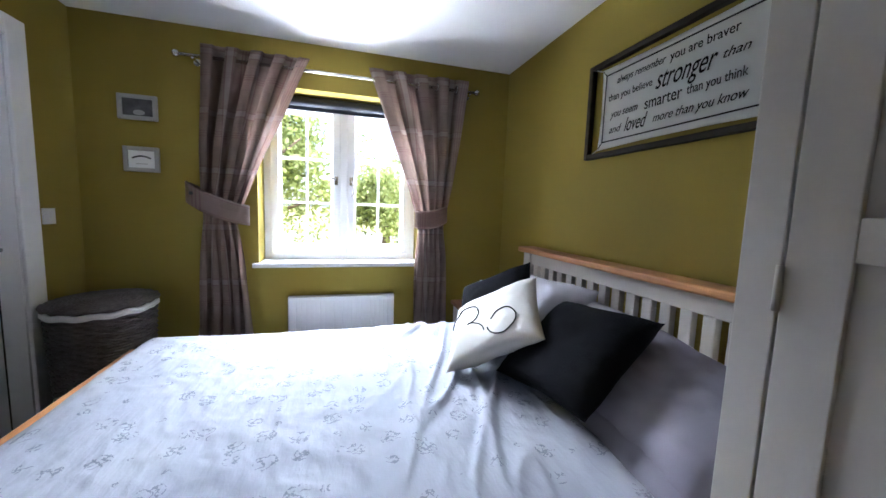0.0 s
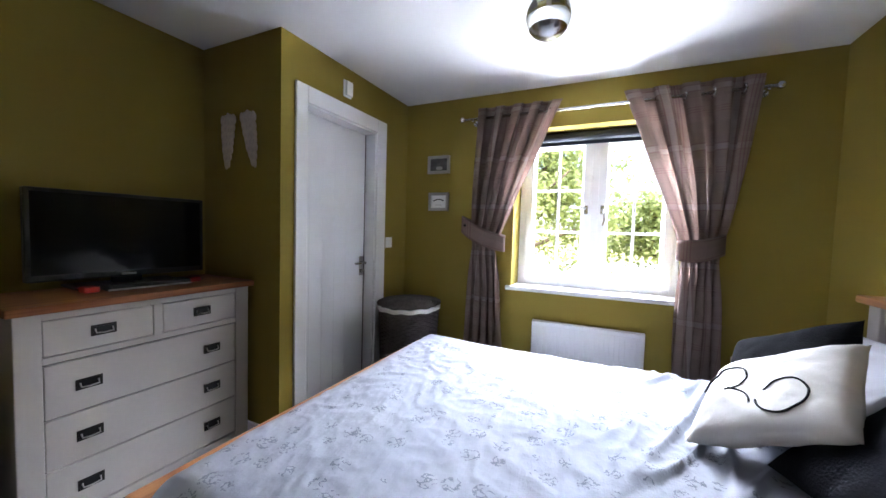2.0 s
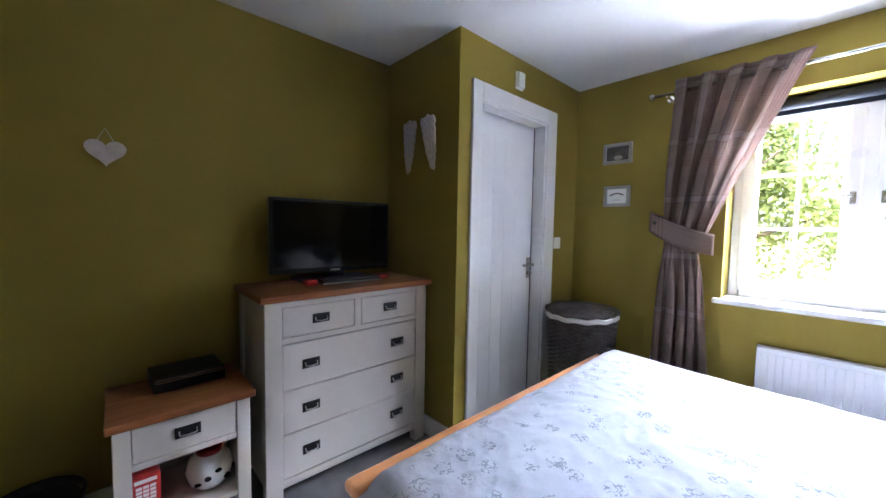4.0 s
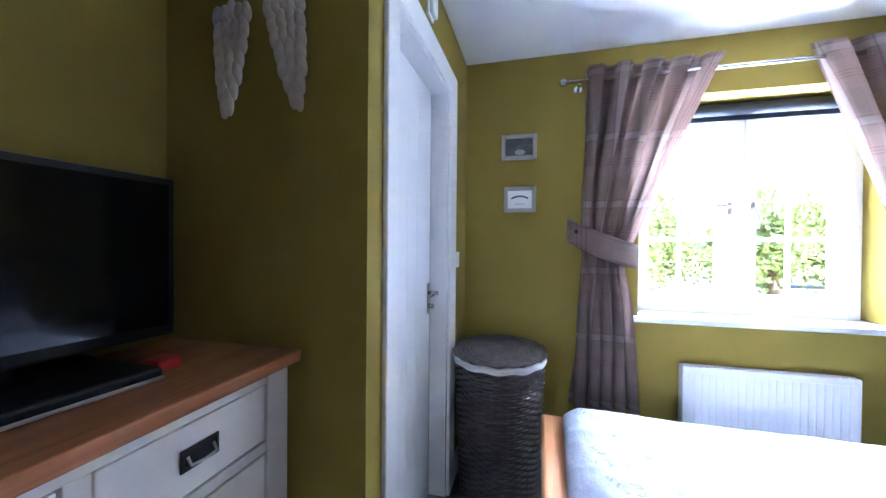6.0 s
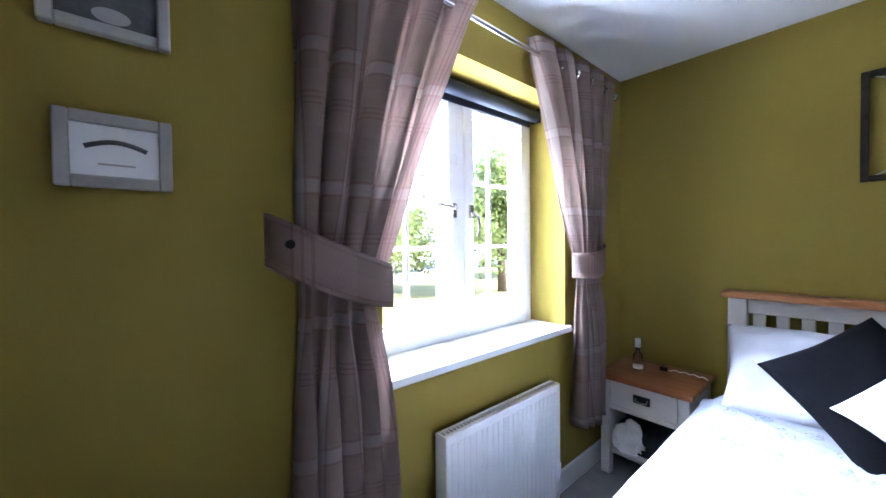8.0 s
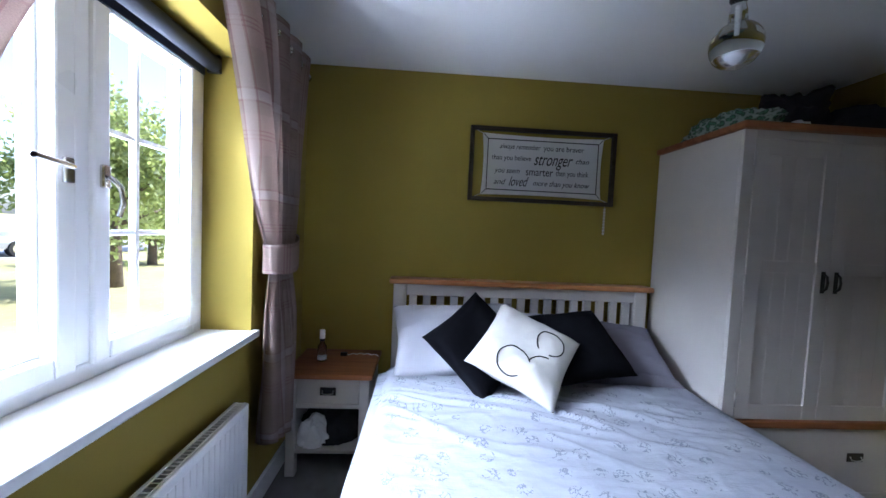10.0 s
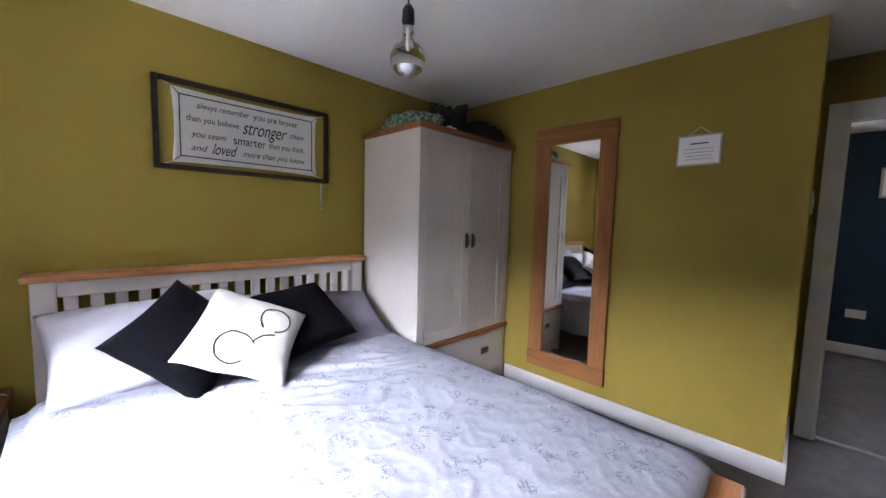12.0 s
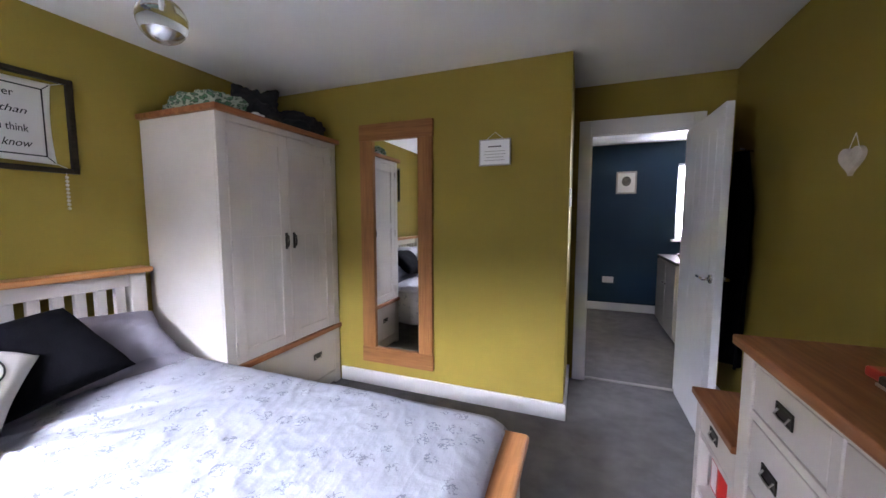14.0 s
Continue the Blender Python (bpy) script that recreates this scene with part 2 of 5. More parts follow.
def plaid_mat():
    """Mauve-brown woven check; u runs across the cloth and v down it, in metres."""
    m, nt, bs = node_mat("mauve_plaid_curtain_cloth")
    uv = nt.nodes.new("ShaderNodeTexCoord")
    sep = nt.nodes.new("ShaderNodeSeparateXYZ")
    nt.links.new(uv.outputs["UV"], sep.inputs[0])

    def band(sock, period, centre, half):
        f = maths(nt, "FRACT", maths(nt, "MULTIPLY", sock, 1 / period))
        return maths(nt, "LESS_THAN", maths(nt, "ABSOLUTE", maths(nt, "SUBTRACT", f, centre)), half)

    col = (0.3, 0.232, 0.198)
    for sock in (sep.outputs[1], sep.outputs[0]):
        col = mixed(nt, maths(nt, "MULTIPLY", band(sock, 0.36, 0.5, 0.2), 0.45), col, (0.37, 0.27, 0.24))
        col = mixed(nt, maths(nt, "MULTIPLY", band(sock, 0.36, 0.12, 0.045), 0.52), col, (0.46, 0.39, 0.365))
        for c in (0.06, 0.18, 0.46, 0.5, 0.54):
            col = mixed(nt, maths(nt, "MULTIPLY", band(sock, 0.36, c, 0.007), 0.5), col, (0.24, 0.12, 0.12))
    weave = noise_tex(nt, uv.outputs["UV"], 500, 2)
    col = mixed(nt, 1.0, col, ramp(nt, weave, [(0.3, (0.78,) * 3), (0.7, (1,) * 3)]), "MULTIPLY")
    nt.links.new(col, bs.inputs["Base Color"])
    bs.inputs["Roughness"].default_value = 0.9
    bump(nt, bs, weave, 0.3, 0.001)
    tr = nt.nodes.new("ShaderNodeBsdfTranslucent")
    nt.links.new(col, tr.inputs[0])
    mx = nt.nodes.new("ShaderNodeMixShader")
    mx.inputs[0].default_value = 0.22
    nt.links.new(bs.outputs[0], mx.inputs[1])
    nt.links.new(tr.outputs[0], mx.inputs[2])
    nt.links.new(mx.outputs[0], nt.nodes["Material Output"].inputs[0])
    return m


M_plaid = plaid_mat()


def leafy_print():
    m, nt, bs = node_mat("green_leaf_print_fabric")
    v = coords(nt)
    vor = nt.nodes.new("ShaderNodeTexVoronoi")
    vor.inputs["Scale"].default_value = 42
    nt.links.new(v, vor.inputs["Vector"])
    nt.links.new(ramp(nt, vor.outputs["Distance"], [(0.25, (0.07, 0.17, 0.1)), (0.45, (0.018, 0.045, 0.03)), (0.62, (0.26, 0.32, 0.27))]), bs.inputs["Base Color"])
    bs.inputs["Roughness"].default_value = 0.85
    return m


M_leafprint = leafy_print()


for m, level in ((M_velvet, 0.08), (M_charcoal, 0.1), (M_screen, 0.2), (M_black, 0.3), (M_wall, 0.25), (M_blue, 0.25), (M_duvet, 0.2), (M_plaid, 0.15), (M_wicker, 0.25), (M_ink, 0.1), (M_oak, 0.25), (M_darkwood, 0.2), (M_greypillow, 0.2), (M_lightpillow, 0.2), (M_cream, 0.2), (M_rustic, 0.2), (M_rustic_x, 0.2)):
    m.node_tree.nodes["Principled BSDF"].inputs["Specular IOR Level"].default_value = level

# ---- building helpers ----
def to_mesh(name, bm, material, smooth=False):
    me = bpy.data.meshes.new(name)
    bmesh.ops.recalc_face_normals(bm, faces=bm.faces[:])
    bm.to_mesh(me)
    bm.free()
    me.materials.append(material)
    if smooth:
        for p in me.polygons:
            p.use_smooth = True
    return me


def part(name, bm, material, parent=None, label="", smooth=False):
    ob = new(name, to_mesh(name, bm, material, smooth))
    if parent is not None:
        ob.parent = parent
    if label:
        ob["label"] = label
    return ob


def thing(name, label, category, m=None, group=""):
    ob = new(name)
    if m is not None:
        ob.matrix_world = m
    return tagged(ob, label, category, group)


def structure(name, bm, material, label="", smooth=False, category=""):
    ob = part(name, bm, material, None, label, smooth)
    return tagged(ob, label, category, "", "structure")


def slab(lo, hi, bev=0.0, seg=2, bm=None):
    bm = bm or bmesh.new()
    c = [(a + b) / 2 for a, b in zip(lo, hi)]
    d = [abs(b - a) for a, b in zip(lo, hi)]
    r = bmesh.ops.create_cube(bm, size=1, matrix=Matrix.Translation(c) @ Matrix.Diagonal((*d, 1)))
    if bev:
        edges = list({e for v in r["verts"] for e in v.link_edges})
        bmesh.ops.bevel(bm, geom=edges, offset=min(bev, min(d) * 0.45), segments=seg, affect="EDGES", profile=0.5)
    return bm


def slabs(boxes, bev=0.0):
    bm = bmesh.new()
    for lo, hi in boxes:
        slab(lo, hi, bev, 2, bm)
    return bm


def rod(p, q, r0, r1=None, seg=16, bm=None, cap=True):
    bm = bm or bmesh.new()
    p, q = Vector(p), Vector(q)
    m = Matrix.Translation((p + q) / 2) @ (q - p).to_track_quat("Z", "Y").to_matrix().to_4x4()
    bmesh.ops.create_cone(bm, cap_ends=cap, segments=seg, radius1=r0, radius2=r0 if r1 is None else r1, depth=(q - p).length, matrix=m)
    return bm


def ball(c, r, bm=None, u=20, v=12, scale=(1, 1, 1)):
    bm = bm or bmesh.new()
    bmesh.ops.create_uvsphere(bm, u_segments=u, v_segments=v, radius=r, matrix=Matrix.Translation(c) @ Matrix.Diagonal((*scale, 1)))
    return bm


def lathe(profile, seg=32, bm=None, at=(0, 0, 0)):
    """Turn a profile of (radius, height) about the upright axis."""
    bm = bm or bmesh.new()
    rings = []
    for r, z in profile:
        rings.append([bm.verts.new((at[0] + r * math.cos(2 * math.pi * i / seg), at[1] + r * math.sin(2 * math.pi * i / seg), at[2] + z)) for i in range(seg)])
    for a, b in zip(rings, rings[1:]):
        for i in range(seg):
            bm.faces.new((a[i], a[(i + 1) % seg], b[(i + 1) % seg], b[i]))
    return bm


def ring_of(points, r, seg=8, closed=True, bm=None):
    """A tube along a line of points."""
    bm = bm or bmesh.new()
    pts = [Vector(p) for p in points]
    n, rings = len(pts), []
    for i, p in enumerate(pts):
        a = pts[(i - 1) % n] if closed or i else p
        b = pts[(i + 1) % n] if closed or i < n - 1 else p
        t = (b - a).normalized()
        u = t.cross(Vector((0.13, 0.31, 0.94)))
        u.normalize()
        w = t.cross(u)
        rings.append([bm.verts.new(p + r * (math.cos(2 * math.pi * k / seg) * u + math.sin(2 * math.pi * k / seg) * w)) for k in range(seg)])
    for i in range(n if closed else n - 1):
        a, b = rings[i], rings[(i + 1) % n]
        for k in range(seg):
            bm.faces.new((a[k], a[(k + 1) % seg], b[(k + 1) % seg], b[k]))
    return bm


def sheet(nu, nv, f, thick=0.0, uv=None):
    """A grid of points f(u, v), u and v from 0 to 1, with a uv map; thick adds a back."""
    bm = bmesh.new()
    layer = bm.loops.layers.uv.new("UVMap")
    g = [[bm.verts.new(f(i / nu, j / nv)) for j in range(nv + 1)] for i in range(nu + 1)]
    for i in range(nu):
        for j in range(nv):
            fc = bm.faces.new((g[i][j], g[i + 1][j], g[i + 1][j + 1], g[i][j + 1]))
            for lp, (a, b) in zip(fc.loops, ((i, j), (i + 1, j), (i + 1, j + 1), (i, j + 1))):
                lp[layer].uv = uv(a / nu, b / nv) if uv else (a / nu, b / nv)
    if thick:
        bmesh.ops.solidify(bm, geom=bm.faces[:], thickness=thick)
    return bm


# ---- the room's plan ----
XW, XE, YN, YS, H = -2.23, 1.29, 2.60, -0.76, 2.40
XC, YC, XB, YD = -1.54, 1.25, -1.165, -1.46
WX0, WX1, WZ0, WZ1, WY = -0.555, 0.59, 0.885, 2.10, 2.82
T = 0.12


def wall_with_hole(name, axis, at, thick, a0, a1, h0, h1, z0, z1, material, label, top=H):
    """A wall along x (axis 0) or y (axis 1), from at to at + thick, with an opening h0..h1, z0..z1."""
    boxes = []
    for p, q, lo, hi in ((a0, h0, 0, top), (h1, a1, 0, top), (h0, h1, z1, top), (h0, h1, 0, z0)):
        if q - p > 1e-4 and hi - lo > 1e-4:
            boxes.append(((p, at, lo), (q, at + thick, hi)) if axis == 0 else ((at, p, lo), (at + thick, q, hi)))
    return structure(name, slabs(boxes), material, label, category="wall")


structure("floor", slab((-3.6, -4.3, -0.2), (XE + 0.3, YN + 0.3, 0)), M_carpet, "grey cut-pile carpet, slightly worn", category="floor")
structure("ceiling", slab((-3.6, -4.3, H), (XE + 0.3, YN + 0.3, H + 0.2)), M_ceiling, "smooth white painted ceiling", category="ceiling")
wall_with_hole("wall_north", 0, YN, 0.34, XC - T - 0.85, XE + 0.3, WX0, WX1, WZ0, WZ1, M_wall, "olive painted wall with a deep window opening")
structure("wall_east", slab((XE, YS, 0), (XE + 0.3, YN, H)), M_wall, "olive painted wall behind the bed", category="wall")
structure("wall_south", slab((XB, YD - 0.1, 0), (XE + 0.3, YS, H)), M_wall, "olive painted wall with a projecting corner", category="wall")
wall_with_hole("wall_entry", 0, YD - 0.1, 0.1, -3.6, XB, -1.99, -1.285, 0, 2.03, M_wall, "olive painted wall round the bedroom doorway")
structure("wall_west", slab((XW - 0.2, YD, 0), (XW, YC, H)), M_wall, "olive painted wall behind the furniture", category="wall")
structure("wall_alcove", slab((XW - 0.2, YC, 0), (XC - T, YC + T, H)), M_wall, "olive painted return wall of the cupboard", category="wall")
wall_with_hole("wall_closet", 1, XC - T, T, YC, YN, 1.42, 2.15, 0, 2.06, M_wall, "olive painted wall round the cupboard door")
structure("wall_closet_back", slab((XC - T - 0.85, YC + T, 0), (XC - T - 0.75, YN, H)), M_trim, "plain white cupboard back wall", category="wall")
# the next room
structure("wall_hall_far", slabs([((-3.6, -4.35, 0), (-2.95, -4.07, H)), ((-2.45, -4.35, 0), (-0.7, -4.07, H)), ((-2.95, -4.35, 0), (-2.45, -4.07, 1.07)), ((-2.95, -4.35, 2.1), (-2.45, -4.07, H))]), M_blue, "deep blue painted wall with a narrow window", category="wall")
structure("wall_hall_east", slab((-0.9, -4.07, 0), (-0.7, YD - 0.1, H)), M_blue, "deep blue painted side wall", category="wall")
structure("wall_hall_west", slab((-3.6, -4.07, 0), (-3.4, YD - 0.1, H)), M_blue, "deep blue painted side wall", category="wall")


def skirting(boxes):
    return structure("baseboard", slabs(boxes, 0.005), M_trim, "white painted baseboard", category="baseboard")


SK, SH = 0.018, 0.115
skirting([((XB - SK, YS, 0), (0.62, YS + SK, SH)), ((XB - SK, YD, 0), (XB, YS, SH))])
skirting([((XC, YN - SK, 0), (XE, YN, SH))])
skirting([((XC, 2.258, 0), (XC + SK, YN - SK, SH)), ((XC, YC - SK, 0), (XC + SK, 1.345, SH))])
skirting([((XW, YC - SK, 0), (XC, YC, SH))])
skirting([((XW, YD, 0), (XW + SK, YC - SK, SH))])
skirting([((XE - SK, 2.0, 0), (XE, YN - SK, SH))])
skirting([((-3.4, -4.07, 0), (-0.9, -4.07 + SK, SH))])


# ---- doors ----
def closet_door():
    y0, y1, top = 1.42, 2.15, 2.06
    trim = slabs([((XC, 1.345, 0), (XC + 0.018, y0 + 0.012, top + 0.09)), ((XC, y1 - 0.012, 0), (XC + 0.018, 2.256, top + 0.09)),
                  ((XC, y0 + 0.012, top - 0.012), (XC + 0.018, y1 - 0.012, top + 0.09))], 0.005)
    structure("trim", trim, M_trim, "white moulded architrave round the cupboard door", category="trim")
    jamb = slabs([((XC - T, y0 - 0.002, 0), (XC - 0.001, y0 + 0.022, top)), ((XC - T, y1 - 0.022, 0), (XC - 0.001, y1 + 0.002, top)), ((XC - T, y0 + 0.022, top - 0.022), (XC - 0.001, y1 - 0.022, top + 0.002))])
    structure("trim", jamb, M_trim, "white painted door lining", category="trim")
    d = thing("door_1", "white panelled cupboard door, closed, steel lever handle", "door", pose(XC - 0.085, y0 + 0.025, 0.008))
    d["kind"] = "structure"
    w, h = y1 - y0 - 0.062, top - 0.035
    part("door_leaf", slab((-0.04, 0, 0), (0, w, h), 0.003), M_door, d)
    n = 4
    for i in range(n):
        a = 0.1 + (w - 0.2) * i / n
        part("plank", slab((0.0002, a + 0.0004, 0.12), (0.0014, a + (w - 0.2) / n - 0.0004, h - 0.12), 0.0008, 1), M_door, d)
    # Black strip added beside the leaf; its colour stands for the gap's shade.
    part("gap_shade", slab((-0.03, w + 0.001, 0), (-0.003, w + 0.0135, h)), M_black, d, "dark strip painted as the shade in the gap")
    hd = part("door_handle", slab((0, w - 0.055, 0.93), (0.008, w - 0.012, 1.08), 0.004), M_chrome, d, "steel lever handle on a plate")
    part("lever", rod((0.045, w - 0.035, 1.03), (0.045, w - 0.15, 1.03), 0.009, seg=12), M_chrome, hd, smooth=True)
    part("spindle", rod((0.006, w - 0.035, 1.03), (0.052, w - 0.035, 1.03), 0.01, seg=12), M_chrome, hd, smooth=True)
    part("thumb_turn", rod((0.006, w - 0.034, 0.965), (0.03, w - 0.034, 0.965), 0.012, seg=12), M_chrome, hd, smooth=True)


closet_door()


def entry_door():
    x0, x1, top = -1.99, -1.285, 2.03
    for y, out in ((YD, 0.018), (YD - 0.1, -0.018)):
        a, b = sorted((y, y + out))
        tr = slabs([((x0 - 0.07, a, 0), (x0 + 0.012, b, top + 0.1)), ((x1 - 0.012, a, 0), (x1 + 0.078, b, top + 0.1)), ((x0 + 0.012, a, top - 0.012), (x1 - 0.012, b, top + 0.1))], 0.005)
        structure("trim", tr, M_trim, "white moulded architrave round the bedroom doorway", category="trim")
    jamb = slabs([((x0 - 0.002, YD - 0.099, 0), (x0 + 0.022, YD - 0.001, top)), ((x1 - 0.022, YD - 0.099, 0), (x1 + 0.002, YD - 0.001, top)), ((x0 + 0.022, YD - 0.099, top - 0.022), (x1 - 0.022, YD - 0.001, top + 0.002))])
    structure("trim", jamb, M_trim, "white painted door lining", category="trim")
    structure("threshold_strip", slab((x0 + 0.022, YD - 0.07, 0), (x1 - 0.022, YD - 0.03, 0.008), 0.003), M_strap, "thin metal carpet threshold strip", category="threshold")
    w, h = 0.72, 1.985
    d = thing("door_2", "white panelled bedroom door standing open, steel lever handles", "door", pose(x0 + 0.02, YD + 0.022, 0.012, 0, 0, 90.5))
    d["kind"] = "structure"
    part("door_leaf", slab((0, -0.02, 0), (w, 0.02, h), 0.003), M_door, d)
    for s in (1, -1):
        for i in range(4):
            a = 0.1 + (w - 0.2) * i / 4
            y = sorted((s * 0.0195, s * 0.0235))
            part("plank", slab((a + 0.002, y[0], 0.12), (a + (w - 0.2) / 4 - 0.002, y[1], h - 0.12), 0.0025, 1), M_door, d)
        hd = part("door_handle", rod((w - 0.06, s * 0.019, 1.0), (w - 0.06, s * 0.03, 1.0), 0.026, seg=20), M_chrome, d, "steel lever handle", True)
        part("lever", rod((w - 0.06, s * 0.06, 1.0), (w - 0.18, s * 0.06, 1.0), 0.009, seg=12), M_chrome, hd, smooth=True)
        part("spindle", rod((w - 0.06, s * 0.028, 1.0), (w - 0.06, s * 0.068, 1.0), 0.01, seg=12), M_chrome, hd, smooth=True)


entry_door()


# ---- window ----
def window():
    w = thing("window_1", "white plastic casement window with glazing bars", "window", pose(0, 0, 0))
    w["kind"] = "structure"
    F = 0.055
    y0, y1 = WY, WY + 0.1
    fr = slabs([((WX0, y0, WZ0), (WX0 + F, y1, WZ1)), ((WX1 - F, y0, WZ0), (WX1, y1, WZ1)),
                ((WX0 + F, y0, WZ0), (WX1 - F, y1, WZ0 + F)), ((WX0 + F, y0, WZ1 - F), (WX1 - F, y1, WZ1))], 0.006)
    part("window_frame", fr, M_upvc, w)
    mid = (WX0 + WX1) / 2
    part("mullion", slab((mid - 0.035, y0, WZ0 + F), (mid + 0.035, y1, WZ1 - F), 0.006), M_upvc, w)
    for a, b, s in ((WX0 + F, mid - 0.035, 1), (mid + 0.035, WX1 - F, -1)):
        z0, z1, S = WZ0 + F, WZ1 - F, 0.05
        yi = y0 - 0.014
        c = slabs([((a - 0.01, yi, z0 - 0.01), (a + S, y1 - 0.01, z1 + 0.01)), ((b - S, yi, z0 - 0.01), (b + 0.01, y1 - 0.01, z1 + 0.01)),
                   ((a + S, yi, z0 - 0.01), (b - S, y1 - 0.01, z0 + S)), ((a + S, yi, z1 - S), (b - S, y1 - 0.01, z1 + 0.01))], 0.008)
        cs = part("casement", c, M_upvc, w)
        ga, gb, gz0, gz1 = a + S, b - S, z0 + S, z1 - S
        bead = slabs([((ga - 0.001, y0 + 0.03, gz0), (ga + 0.012, y0 + 0.062, gz1)), ((gb - 0.012, y0 + 0.03, gz0), (gb + 0.001, y0 + 0.062, gz1)),
                      ((ga + 0.012, y0 + 0.03, gz0 - 0.001), (gb - 0.012, y0 + 0.062, gz0 + 0.012)), ((ga + 0.012, y0 + 0.03, gz1 - 0.012), (gb - 0.012, y0 + 0.062, gz1 + 0.001))], 0.005)
        part("glazing_bead", bead, M_upvc, cs)
        pane = part("pane", slab((ga, y0 + 0.062, gz0), (gb, y0 + 0.068, gz1)), M_glass, cs)
        pane.visible_shadow = False
        gm = (ga + gb) / 2
        part("glazing_bar", slab((gm - 0.009, y0 + 0.052, gz0), (gm + 0.009, y0 + 0.078, gz1), 0.003), M_upvc, cs)
        for k in (1, 2):
            z = gz0 + (gz1 - gz0) * k / 3
            part("glazing_bar", slab((ga, y0 + 0.054, z - 0.009), (gb, y0 + 0.076, z + 0.009), 0.003), M_upvc, cs)
        hx = b - 0.022 if s > 0 else a + 0.022
        zz = 1.5
        hb = part("window_handle", slab((hx - 0.014, yi - 0.014, zz - 0.035), (hx + 0.014, yi, zz + 0.035), 0.005), M_chrome, cs, "steel window latch")
        if s > 0:
            part("lever", ring_of([(hx, yi - 0.02, zz + 0.01), (hx - 0.05, yi - 0.035, zz + 0.014), (hx - 0.12, yi - 0.04, zz + 0.02)], 0.008, 10, False), M_chrome, hb, smooth=True)
        else:
            part("lever", ring_of([(hx, yi - 0.02, zz), (hx + 0.015, yi - 0.04, zz - 0.03), (hx + 0.018, yi - 0.045, zz - 0.08), (hx + 0.008, yi - 0.04, zz - 0.12)], 0.008, 10, False), M_chrome, hb, smooth=True)
    part("window_sill", slab((WX0 - 0.04, YN - 0.03, WZ0 - 0.028), (WX1 + 0.03, WY + 0.002, WZ0 + 0.004), 0.006), M_trim, w, "white painted window board")


window()
b = thing("roller_blind", "dark navy roller blind, rolled up, in the window head", "blind", pose(0, 0, 0))
part("roll", rod((WX0 + 0.02, WY - 0.05, WZ1 - 0.04), (WX1 - 0.02, WY - 0.05, WZ1 - 0.04), 0.034, seg=24), M_blind, b, smooth=True)
part("hem", slab((WX0 + 0.03, WY - 0.022, WZ1 - 0.095), (WX1 - 0.03, WY - 0.012, WZ1 - 0.04), 0.003), M_blind, b)
for x in (WX0, WX1 - 0.02):
    part("bracket", slab((x, WY - 0.075, WZ1 - 0.075), (x + 0.02, WY - 0.02, WZ1), 0.003), M_black, b)


